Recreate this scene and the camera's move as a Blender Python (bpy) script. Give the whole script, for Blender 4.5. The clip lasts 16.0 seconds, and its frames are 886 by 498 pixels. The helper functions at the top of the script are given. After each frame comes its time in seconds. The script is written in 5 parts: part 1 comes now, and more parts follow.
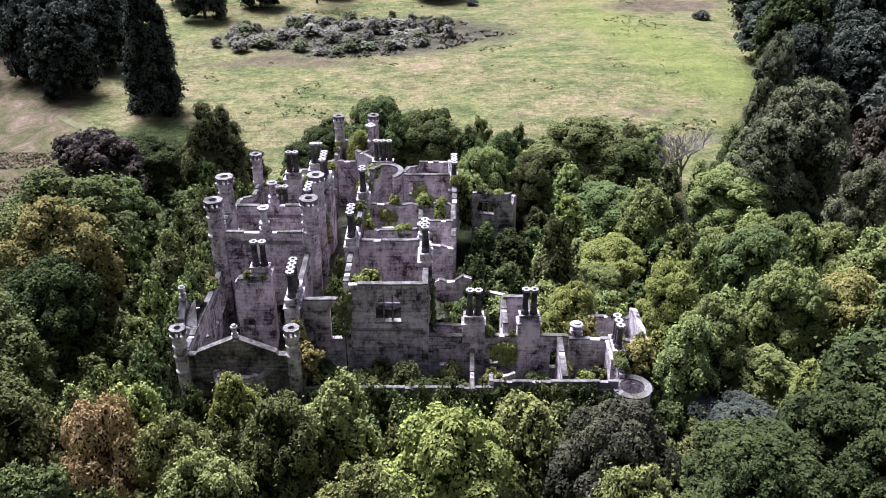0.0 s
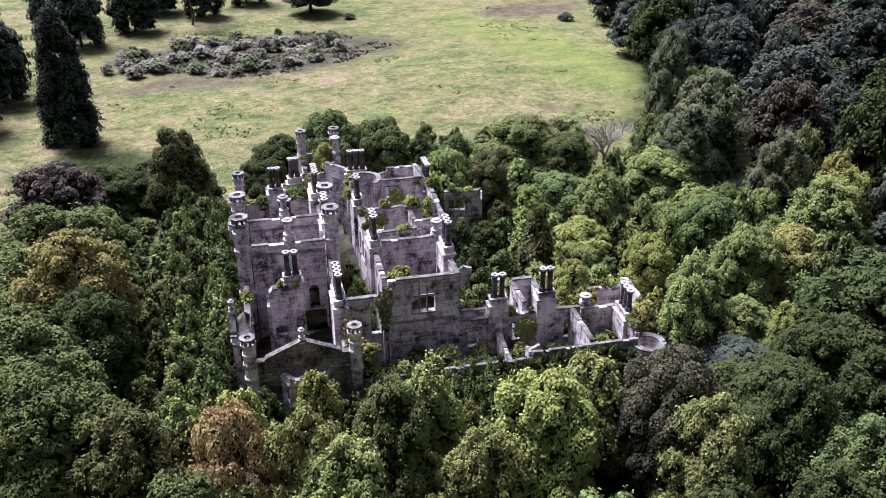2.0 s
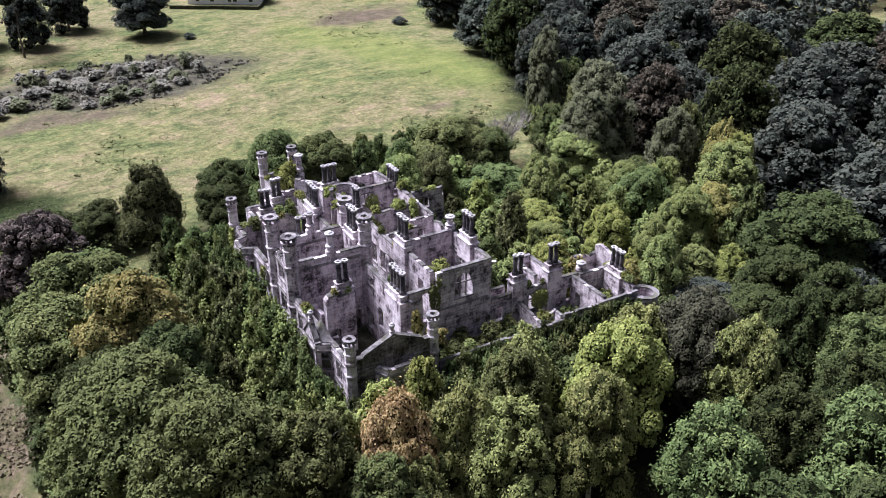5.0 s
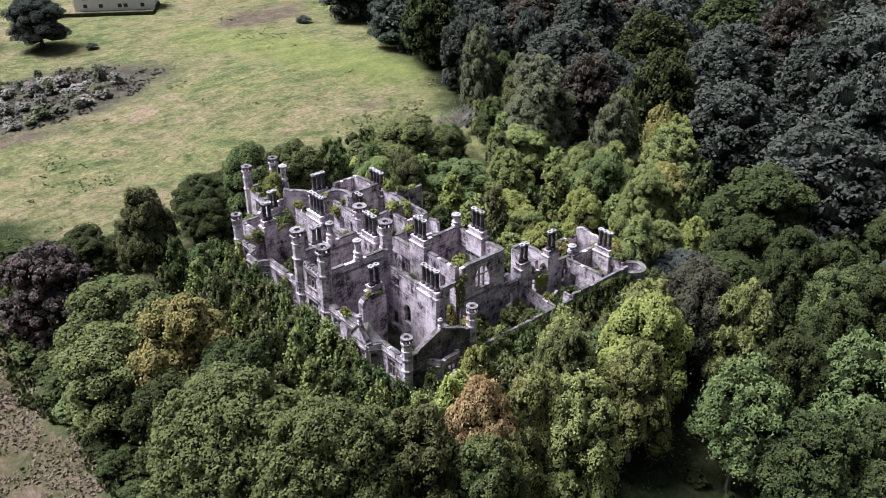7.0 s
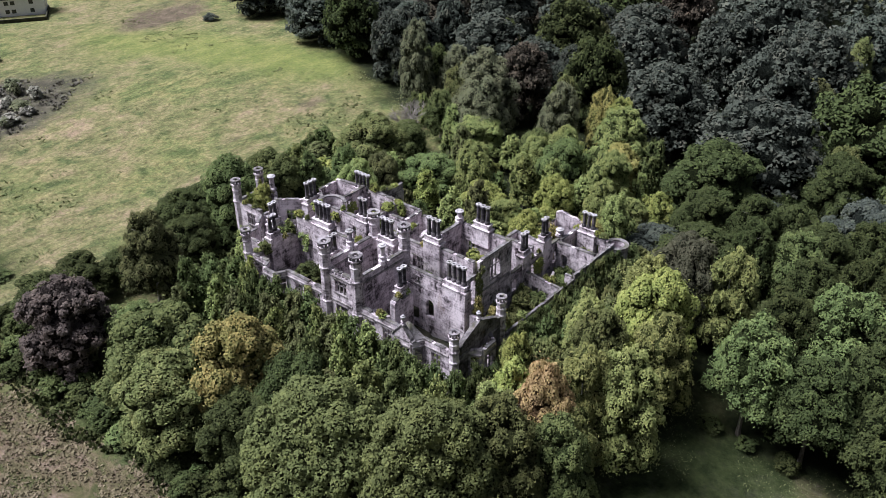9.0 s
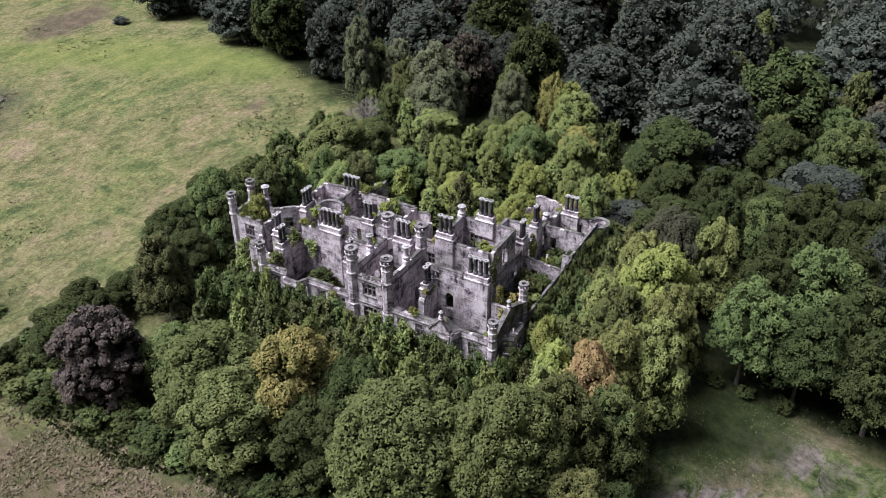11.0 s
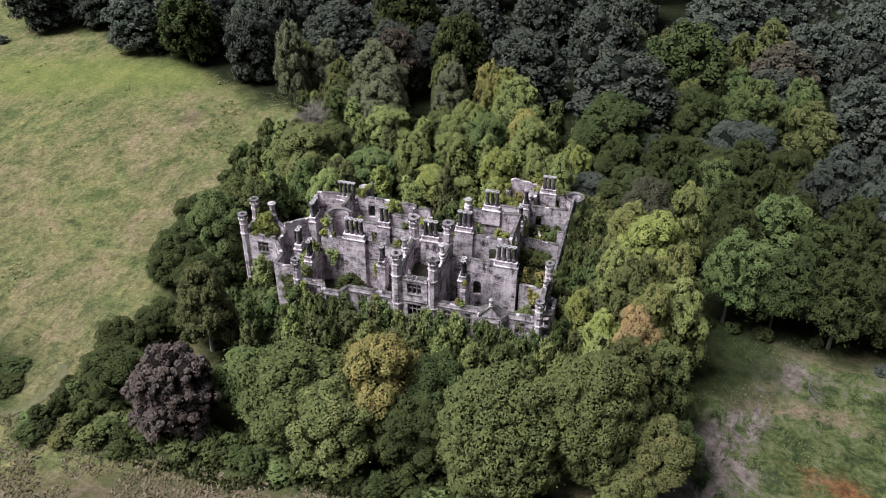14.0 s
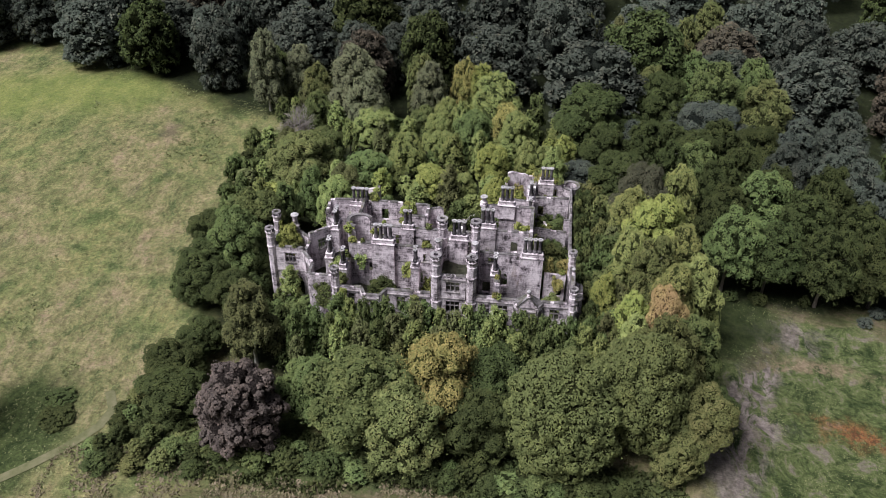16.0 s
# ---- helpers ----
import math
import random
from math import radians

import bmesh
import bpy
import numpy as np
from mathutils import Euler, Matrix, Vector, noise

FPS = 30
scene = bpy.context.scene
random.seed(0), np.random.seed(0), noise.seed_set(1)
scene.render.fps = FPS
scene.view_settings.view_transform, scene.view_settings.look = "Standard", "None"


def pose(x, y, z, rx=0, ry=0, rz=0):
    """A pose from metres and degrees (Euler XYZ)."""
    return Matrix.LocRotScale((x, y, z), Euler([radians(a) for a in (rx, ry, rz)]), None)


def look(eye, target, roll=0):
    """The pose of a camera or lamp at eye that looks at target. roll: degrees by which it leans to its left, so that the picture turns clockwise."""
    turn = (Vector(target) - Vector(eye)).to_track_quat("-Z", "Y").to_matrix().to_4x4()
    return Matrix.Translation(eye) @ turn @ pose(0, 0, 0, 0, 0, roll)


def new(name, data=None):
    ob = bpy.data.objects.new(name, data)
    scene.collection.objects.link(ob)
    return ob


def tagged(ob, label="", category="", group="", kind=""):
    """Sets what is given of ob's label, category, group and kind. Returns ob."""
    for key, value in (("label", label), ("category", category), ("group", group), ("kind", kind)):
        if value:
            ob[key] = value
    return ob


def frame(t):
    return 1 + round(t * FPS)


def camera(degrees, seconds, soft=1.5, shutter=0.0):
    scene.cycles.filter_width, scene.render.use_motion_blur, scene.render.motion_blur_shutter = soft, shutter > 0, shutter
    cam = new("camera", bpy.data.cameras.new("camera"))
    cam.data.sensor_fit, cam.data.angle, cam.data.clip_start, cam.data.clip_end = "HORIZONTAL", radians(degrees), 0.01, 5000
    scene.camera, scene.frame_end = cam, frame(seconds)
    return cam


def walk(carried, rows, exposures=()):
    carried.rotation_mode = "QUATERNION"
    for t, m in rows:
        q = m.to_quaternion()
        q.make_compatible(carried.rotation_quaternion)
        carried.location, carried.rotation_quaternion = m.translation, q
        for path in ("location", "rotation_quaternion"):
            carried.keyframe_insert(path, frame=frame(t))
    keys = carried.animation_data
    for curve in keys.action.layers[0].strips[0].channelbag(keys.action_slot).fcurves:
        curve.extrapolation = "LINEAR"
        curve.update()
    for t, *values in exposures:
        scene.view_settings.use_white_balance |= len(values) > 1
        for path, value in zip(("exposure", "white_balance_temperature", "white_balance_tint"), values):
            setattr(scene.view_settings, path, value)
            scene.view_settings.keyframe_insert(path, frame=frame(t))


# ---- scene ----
cam = camera(53.1, 16.0, soft=0.9)
METRES, EYE, TILT, LEAN, TURN = 180.0, 57.5, -28.5, 0.0, 0.0
ROWS = [
    (0.0, 0.0, 0.0, 0.0, -0.0, 0.0, 0.0),
    (0.5, -0.0276, -0.0104, -0.0028, -2.79, 0.18, 1.54),
    (1.0, -0.0561, -0.0199, -0.0043, -5.6, 0.23, 3.08),
    (1.5, -0.0847, -0.0284, -0.0048, -8.32, 0.18, 4.55),
    (2.0, -0.1136, -0.0353, -0.0041, -10.95, 0.05, 5.97),
    (2.5, -0.143, -0.0412, -0.0023, -13.57, -0.18, 7.4),
    (3.0, -0.1725, -0.046, 0.0003, -16.17, -0.52, 8.75),
    (3.5, -0.2027, -0.0495, 0.0042, -18.74, -0.94, 10.05),
    (4.0, -0.2329, -0.0518, 0.0095, -21.32, -1.48, 11.33),
    (6.5, -0.3789, -0.0435, 0.055, -34.06, -5.65, 17.1),
    (7.0, -0.4063, -0.0382, 0.0688, -36.56, -6.82, 18.11),
    (7.5, -0.433, -0.0313, 0.0836, -39.13, -8.09, 19.12),
    (8.0, -0.4585, -0.0231, 0.0992, -41.7, -9.4, 20.08),
    (8.5, -0.4835, -0.0136, 0.1154, -44.3, -10.77, 21.0),
    (9.0, -0.5079, -0.0029, 0.1325, -46.91, -12.18, 21.86),
    (11.5, -0.6155, 0.0659, 0.2258, -60.09, -19.72, 25.3),
    (12.0, -0.6343, 0.0823, 0.246, -62.69, -21.25, 25.8),
    (12.5, -0.6521, 0.0996, 0.2666, -65.29, -22.81, 26.23),
    (13.0, -0.6687, 0.1176, 0.2876, -67.89, -24.37, 26.61),
    (13.5, -0.6842, 0.1363, 0.3087, -70.48, -25.95, 26.93),
    (14.0, -0.6986, 0.1559, 0.3304, -73.08, -27.51, 27.19),
    (14.5, -0.7118, 0.1758, 0.3521, -75.65, -29.04, 27.4),
    (15.0, -0.7237, 0.1966, 0.3741, -78.01, -30.47, 27.55),
    (15.5, -0.7344, 0.218, 0.3963, -80.18, -31.8, 27.66),
    (16.0, -0.7439, 0.2396, 0.4185, -82.3, -33.12, 27.74),
]
walk(cam, [(t, pose(0, 0, EYE, TILT, LEAN, TURN) @ pose(METRES * x, METRES * y, METRES * z, 90 + pitch, roll, yaw)) for t, x, y, z, yaw, pitch, roll in ROWS],
     exposures=[(0.0, 1.32, 5750, 20), (4.0, 1.18, 5750, 21), (8.0, 0.85, 5850, 17), (12.0, 0.55, 6000, 14), (16.0, 0.38, 6150, 14)])

# ---- light ----
SUN_EL, SUN_AZ = radians(57), radians(326)          # azimuth clockwise from +y
world = bpy.data.worlds.new("overcast_sky")
scene.world = world
world.use_nodes = True
wn = world.node_tree
wn.nodes.clear()
sky = wn.nodes.new("ShaderNodeTexSky")
sky.sky_type, sky.sun_disc = "NISHITA", False
sky.sun_elevation, sky.sun_rotation = SUN_EL, SUN_AZ
sky.air_density, sky.dust_density, sky.ozone_density = 1.0, 5.0, 1.0
haze = wn.nodes.new("ShaderNodeHueSaturation")
haze.inputs["Saturation"].default_value = 0.55
bg = wn.nodes.new("ShaderNodeBackground")
bg.inputs["Strength"].default_value = 0.018
wout = wn.nodes.new("ShaderNodeOutputWorld")
wn.links.new(sky.outputs[0], haze.inputs["Color"])
# an overcast sky is about three times as bright overhead as at the horizon
coord = wn.nodes.new("ShaderNodeTexCoord")
split = wn.nodes.new("ShaderNodeSeparateXYZ")
rise = wn.nodes.new("ShaderNodeMapRange")
rise.inputs["To Min"].default_value, rise.inputs["To Max"].default_value = 0.3, 3.0
shade = wn.nodes.new("ShaderNodeVectorMath")
shade.operation = "SCALE"
wn.links.new(coord.outputs["Generated"], split.inputs[0])
wn.links.new(split.outputs[2], rise.inputs["Value"])
wn.links.new(haze.outputs[0], shade.inputs[0])
wn.links.new(rise.outputs[0], shade.inputs["Scale"])
wn.links.new(shade.outputs[0], bg.inputs[0])
wn.links.new(bg.outputs[0], wout.inputs[0])
sun = bpy.data.lights.new("sun", "SUN")
sun.energy, sun.angle, sun.color = 4.6, radians(32), (1.0, 0.985, 0.97)
sun_ob = new("sun", sun)
sun_ob.matrix_basis = look((0, 0, 0), (-math.sin(SUN_AZ) * math.cos(SUN_EL), -math.cos(SUN_AZ) * math.cos(SUN_EL), -math.sin(SUN_EL)))


# ---- materials ----
class Nodes:
    """A small builder for node materials."""

    def __init__(self, name, rough=0.8, spec=0.25):
        self.mat = bpy.data.materials.new(name)
        self.mat.use_nodes = True
        self.t = self.mat.node_tree
        self.bsdf = self.t.nodes["Principled BSDF"]
        self.bsdf.inputs["Roughness"].default_value = rough
        self.bsdf.inputs["Specular IOR Level"].default_value = spec

    def node(self, kind, **values):
        n = self.t.nodes.new(kind)
        for k, v in values.items():
            n.inputs[k].default_value = v
        return n

    def link(self, a, b):
        self.t.links.new(a, b)

    def position(self):
        return self.node("ShaderNodeNewGeometry").outputs["Position"]

    def mapped(self, vec, scale):
        n = self.node("ShaderNodeMapping")
        n.inputs["Scale"].default_value = scale
        self.link(vec, n.inputs["Vector"])
        return n.outputs[0]

    def noise(self, vec, scale, detail=4.0, rough=0.55, dist=0.0):
        n = self.node("ShaderNodeTexNoise", Scale=scale, Detail=detail, Roughness=rough, Distortion=dist)
        self.link(vec, n.inputs["Vector"])
        return n.outputs["Fac"]

    def ramp(self, fac, *stops):
        n = self.t.nodes.new("ShaderNodeValToRGB")
        e = n.color_ramp.elements
        while len(e) < len(stops):
            e.new(0.5)
        for el, (p, c) in zip(e, stops):
            el.position = p
            el.color = (*c, 1) if len(c) == 3 else c
        self.link(fac, n.inputs[0])
        return n.outputs[0]

    def step(self, fac, lo, hi):
        n = self.t.nodes.new("ShaderNodeMapRange")
        n.interpolation_type = "SMOOTHSTEP"
        n.inputs["From Min"].default_value, n.inputs["From Max"].default_value = lo, hi
        self.link(fac, n.inputs["Value"])
        return n.outputs["Result"]

    def math(self, op, a, b=None):
        n = self.t.nodes.new("ShaderNodeMath")
        n.operation = op
        for i, v in enumerate((a, b)):
            if v is None:
                continue
            if isinstance(v, (int, float)):
                n.inputs[i].default_value = v
            else:
                self.link(v, n.inputs[i])
        return n.outputs[0]

    def mix(self, fac, a, b, mode="MIX"):
        n = self.t.nodes.new("ShaderNodeMix")
        n.data_type, n.blend_type = "RGBA", mode
        for i, v in ((0, fac), (6, a), (7, b)):
            if isinstance(v, (int, float)):
                n.inputs[i].default_value = v
            elif isinstance(v, tuple):
                n.inputs[i].default_value = (*v, 1)
            else:
                self.link(v, n.inputs[i])
        return n.outputs[2]

    def colour(self, c):
        self.link(c, self.bsdf.inputs["Base Color"])

    def bump(self, height, strength, distance):
        n = self.node("ShaderNodeBump", Strength=strength, Distance=distance)
        self.link(height, n.inputs["Height"])
        self.link(n.outputs[0], self.bsdf.inputs["Normal"])


def stone_material(name, dark, mid, light, blocks=True):
    """Weathered sandstone: coursed blocks of uneven tone, soot, rain streaks, moss and ochre stains."""
    m = Nodes(name, 0.9, 0.15)
    p = m.position()
    sep = m.node("ShaderNodeSeparateXYZ")
    m.link(p, sep.inputs[0])
    along = m.math("ADD", sep.outputs[0], sep.outputs[1])
    comb = m.node("ShaderNodeCombineXYZ")
    m.link(along, comb.inputs[0])
    m.link(sep.outputs[2], comb.inputs[1])
    streak = m.noise(m.mapped(p, (1.1, 1.1, 0.3)), 1.0, 7, 0.72)
    blotch = m.noise(p, 0.5, 8, 0.72, 0.6)
    course = m.noise(m.mapped(p, (0.3, 0.3, 2.6)), 1.0, 6, 0.72)
    grain = m.noise(p, 3.2, 6, 0.75)
    tone = m.math("ADD", m.math("ADD", m.math("MULTIPLY", streak, 0.27), m.math("MULTIPLY", course, 0.13)), m.math("ADD", m.math("MULTIPLY", blotch, 0.42), m.math("MULTIPLY", grain, 0.18)))
    height = grain
    if blocks:
        b = m.node("ShaderNodeTexBrick", Scale=1.0)
        b.offset = 0.5
        b.inputs["Brick Width"].default_value = 0.95
        b.inputs["Row Height"].default_value = 0.42
        b.inputs["Mortar Size"].default_value = 0.028
        b.inputs["Mortar Smooth"].default_value = 0.3
        b.inputs["Color1"].default_value = (0.62, 0.62, 0.62, 1)
        b.inputs["Color2"].default_value = (0.36, 0.36, 0.36, 1)
        b.inputs["Mortar"].default_value = (0.3, 0.3, 0.3, 1)
        m.link(comb.outputs[0], b.inputs["Vector"])
        bw = m.node("ShaderNodeRGBToBW")
        m.link(b.outputs["Color"], bw.inputs[0])
        tone = m.math("ADD", tone, m.math("MULTIPLY", m.math("SUBTRACT", bw.outputs[0], 0.47), 0.15))
        height = m.math("SUBTRACT", m.math("MULTIPLY", grain, 0.6), b.outputs["Fac"])
    col = m.ramp(tone, (0.425, dark), (0.487, mid), (0.555, light))
    moss = m.step(m.noise(p, 0.28 if blocks else 0.7, 6, 0.75), 0.58 if blocks else 0.5, 0.68)
    col = m.mix(m.math("MULTIPLY", moss, 0.55 if blocks else 0.7), col, (0.08, 0.083, 0.04))
    rust = m.step(m.noise(m.mapped(p, (0.5, 0.5, 0.2)), 1.0, 5, 0.65), 0.62, 0.74)
    col = m.mix(m.math("MULTIPLY", rust, 0.5), col, (0.24, 0.165, 0.11))
    m.colour(col)
    m.bump(height, 0.45, 0.04)
    return m.mat


# darker stone for the south boundary wall and the south gable
DARK_STONE = stone_material("dark_mossy_stone", (0.025, 0.022, 0.022), (0.13, 0.115, 0.12), (0.3, 0.27, 0.28))
STONE = stone_material("weathered_sandstone", (0.055, 0.045, 0.05), (0.42, 0.362, 0.388), (0.74, 0.665, 0.695))
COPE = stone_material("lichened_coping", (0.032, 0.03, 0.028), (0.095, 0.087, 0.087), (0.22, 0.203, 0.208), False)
CARVED = stone_material("carved_stone", (0.07, 0.063, 0.066), (0.19, 0.17, 0.175), (0.34, 0.31, 0.315), False)
SHAFT = stone_material("sooty_chimney_stone", (0.022, 0.02, 0.023), (0.06, 0.054, 0.06), (0.15, 0.135, 0.143), False)
CROWN = stone_material("turret_crown_stone", (0.05, 0.045, 0.047), (0.15, 0.136, 0.142), (0.31, 0.285, 0.295), False)
# pale caps: lichen, with skylight on the tops put into the colour
CAP = stone_material("pale_chimney_cap", (0.2, 0.19, 0.195), (0.33, 0.31, 0.32), (0.46, 0.44, 0.45), False)


def leaf_material(name, lo, hi, tip, tip_share=0.2):
    m = Nodes(name, 0.75, 0.04)
    geo = m.node("ShaderNodeNewGeometry")
    info = m.node("ShaderNodeObjectInfo")
    c = m.mix(m.math("ADD", m.math("MULTIPLY", geo.outputs["Random Per Island"], 0.6), 0.2), lo, hi)
    patch = m.step(m.noise(geo.outputs["Position"], 0.38, 3, 0.6), 0.62 - tip_share, 0.78 - tip_share * 0.6)
    c = m.mix(m.math("MULTIPLY", patch, m.math("MULTIPLY", geo.outputs["Random Per Island"], 0.9)), c, tip)
    hsv = m.node("ShaderNodeHueSaturation")
    m.link(m.math("ADD", m.math("MULTIPLY", info.outputs["Random"], 0.03), 0.485), hsv.inputs["Hue"])
    m.link(m.math("ADD", m.math("MULTIPLY", info.outputs["Random"], 0.4), 0.79), hsv.inputs["Value"])
    m.link(c, hsv.inputs["Color"])
    m.colour(hsv.outputs[0])
    return m.mat


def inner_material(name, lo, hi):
    """The mottled deeper foliage behind the outer sprays, crown shade put into its colour."""
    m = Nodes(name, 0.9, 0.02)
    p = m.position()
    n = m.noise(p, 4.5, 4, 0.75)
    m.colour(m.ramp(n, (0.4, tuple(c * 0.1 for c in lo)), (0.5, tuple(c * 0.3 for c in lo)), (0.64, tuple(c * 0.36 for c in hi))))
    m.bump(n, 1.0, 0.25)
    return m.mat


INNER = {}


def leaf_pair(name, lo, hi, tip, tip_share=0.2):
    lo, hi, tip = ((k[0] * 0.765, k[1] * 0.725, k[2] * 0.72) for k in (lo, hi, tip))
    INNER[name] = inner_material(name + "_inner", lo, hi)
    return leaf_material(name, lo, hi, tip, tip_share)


LEAF = {
    "green": leaf_pair("green_leaf", (0.076, 0.112, 0.043), (0.19, 0.249, 0.094), (0.23, 0.28, 0.101)),
    "olive": leaf_pair("olive_leaf", (0.094, 0.119, 0.046), (0.231, 0.266, 0.101), (0.297, 0.303, 0.119)),
    "bright": leaf_pair("bright_leaf", (0.147, 0.207, 0.075), (0.322, 0.405, 0.145), (0.386, 0.442, 0.155), 0.3),
    "yellow": leaf_pair("yellow_leaf", (0.165, 0.215, 0.06), (0.35, 0.42, 0.13), (0.43, 0.46, 0.14), 0.35),
    "gold": leaf_pair("gold_leaf", (0.168, 0.19, 0.065), (0.37, 0.392, 0.132), (0.538, 0.476, 0.168), 0.34),
    # lifted and greyed: distance haze is put into this leaf colour
    "dark": leaf_pair("dark_leaf", (0.041, 0.054, 0.047), (0.11, 0.132, 0.108), (0.144, 0.164, 0.12)),
    "deep": leaf_pair("deep_leaf", (0.034, 0.048, 0.02), (0.095, 0.121, 0.045), (0.117, 0.144, 0.051)),
    "grey": leaf_pair("grey_leaf", (0.068, 0.077, 0.05), (0.148, 0.16, 0.101), (0.176, 0.184, 0.112)),
    "silver": leaf_pair("silver_leaf", (0.259, 0.27, 0.216), (0.497, 0.497, 0.421), (0.562, 0.562, 0.454)),
    "moss": leaf_pair("moss_leaf", (0.088, 0.106, 0.042), (0.16, 0.182, 0.07), (0.182, 0.198, 0.07)),
    "birch": leaf_pair("birch_leaf", (0.15, 0.175, 0.105), (0.3, 0.34, 0.2), (0.33, 0.36, 0.2)),
    "copper": leaf_pair("copper_leaf", (0.065, 0.056, 0.052), (0.195, 0.169, 0.15), (0.247, 0.202, 0.169)),
    "orange": leaf_pair("orange_leaf", (0.29, 0.2, 0.105), (0.54, 0.38, 0.21), (0.46, 0.37, 0.16), 0.3),
    "willow": leaf_pair("willow_leaf", (0.155, 0.198, 0.069), (0.345, 0.402, 0.149), (0.425, 0.466, 0.167), 0.3),
    "sage": leaf_pair("sage_leaf", (0.091, 0.109, 0.049), (0.224, 0.247, 0.107), (0.273, 0.289, 0.12)),
    # grey-blue cast of haze over the woods, put into the leaf colour
    "wood": leaf_pair("wood_leaf", (0.046, 0.061, 0.05), (0.133, 0.158, 0.123), (0.167, 0.173, 0.13), 0.15),
    "russet": leaf_pair("russet_leaf", (0.05, 0.048, 0.037), (0.142, 0.134, 0.098), (0.178, 0.153, 0.105), 0.25),
}


def bark_material(name, a, b):
    m = Nodes(name, 0.9, 0.1)
    p = m.position()
    n = m.noise(m.mapped(p, (3, 3, 0.7)), 2.0, 5, 0.65)
    m.colour(m.ramp(n, (0.35, a), (0.65, b)))
    m.bump(n, 0.7, 0.05)
    return m.mat


BARK = bark_material("bark", (0.05, 0.042, 0.035), (0.16, 0.14, 0.115))
BIRCH_BARK = bark_material("birch_bark", (0.16, 0.15, 0.13), (0.5, 0.48, 0.44))


def ground_material():
    m = Nodes("ground_cover", 0.95, 0.1)
    p = m.position()
    warp = m.node("ShaderNodeTexNoise", Scale=0.05, Detail=6.0, Roughness=0.65)
    m.link(p, warp.inputs["Vector"])
    off = m.node("ShaderNodeVectorMath")
    off.operation = "MULTIPLY_ADD"
    m.link(warp.outputs["Color"], off.inputs[0])
    off.inputs[1].default_value = (26, 26, 0)
    m.link(p, off.inputs[2])
    shifted = off.outputs[0]

    def patch(cx, cy, rx, ry, soft=0.35, turn=0.0):
        mp = m.node("ShaderNodeMapping")
        mp.vector_type = "TEXTURE"
        mp.inputs["Location"].default_value = (cx + 13, cy + 13, 0)
        mp.inputs["Rotation"].default_value = (0, 0, radians(turn))
        mp.inputs["Scale"].default_value = (rx, ry, 1e6)
        m.link(shifted, mp.inputs["Vector"])
        ln = m.node("ShaderNodeVectorMath")
        ln.operation = "LENGTH"
        m.link(mp.outputs[0], ln.inputs[0])
        n = m.step(ln.outputs["Value"], 1 - soft, 1 + soft)
        return m.math("SUBTRACT", 1.0, n)

    fine = m.noise(p, 1.5, 8, 0.78)
    blades = m.noise(m.mapped(p, (2.4, 0.8, 1)), 0.9, 8, 0.75, 1.6)
    mid = m.noise(m.mapped(p, (1, 1.3, 1)), 0.13, 8, 0.76, 0.3)
    wide = m.noise(p, 0.03, 5, 0.6)
    speck = m.ramp(m.math("ADD", m.math("MULTIPLY", fine, 0.5), m.math("MULTIPLY", blades, 0.5)), (0.36, (0.2, 0.2, 0.2)), (0.5, (0.49, 0.49, 0.49)), (0.62, (0.76, 0.76, 0.76)))

    def rough(colour, amount=0.7):
        return m.mix(amount, colour, speck, "OVERLAY")

    lush = m.ramp(mid, (0.38, (0.071, 0.094, 0.034)), (0.48, (0.131, 0.147, 0.057)), (0.58, (0.193, 0.18, 0.078)))
    dry = m.ramp(mid, (0.38, (0.08, 0.098, 0.04)), (0.47, (0.161, 0.153, 0.07)), (0.55, (0.203, 0.177, 0.094)), (0.64, (0.241, 0.18, 0.12)))
    grass = m.mix(m.step(wide, 0.4, 0.6), dry, lush)
    scrub = m.step(m.noise(m.mapped(p, (1, 2.0, 1)), 0.09, 7, 0.72, 1.2), 0.57, 0.7)
    grass = m.mix(m.math("MULTIPLY", scrub, 0.6), grass, (0.07, 0.082, 0.042))
    clump = m.ramp(m.noise(m.mapped(p, (1, 1.5, 1)), 0.55, 6, 0.72, 0.6), (0.36, (0.26, 0.27, 0.25)), (0.5, (0.5, 0.5, 0.5)), (0.64, (0.7, 0.69, 0.66)))
    grass = rough(m.mix(0.75, grass, clump, "OVERLAY"), 0.9)
    straw = rough(m.ramp(m.noise(m.mapped(p, (1.0, 0.5, 1.0)), 0.3, 9, 0.78, 0.8), (0.36, (0.05, 0.062, 0.025)), (0.46, (0.085, 0.081, 0.038)), (0.55, (0.135, 0.105, 0.068)), (0.66, (0.205, 0.153, 0.122))), 0.5)
    heath = rough(m.ramp(m.noise(p, 0.35, 7, 0.72, 0.4), (0.35, (0.036, 0.035, 0.026)), (0.5, (0.07, 0.063, 0.047)), (0.65, (0.118, 0.108, 0.078))), 0.5)
    russet = rough(m.ramp(m.noise(p, 0.3, 7, 0.72, 0.4), (0.35, (0.05, 0.045, 0.03)), (0.5, (0.105, 0.078, 0.06)), (0.65, (0.16, 0.125, 0.09))), 0.6)
    # leaf litter taken near black, shade under the trees put into its colour
    shaded_litter = m.ramp(m.noise(p, 0.6, 5, 0.7), (0.3, (0.008, 0.01, 0.005)), (0.6, (0.02, 0.025, 0.01)), (0.8, (0.04, 0.043, 0.017)))
    weeds = rough(m.ramp(m.noise(p, 0.5, 7, 0.75), (0.38, (0.022, 0.034, 0.012)), (0.6, (0.075, 0.095, 0.034))), 0.6)
    col = grass
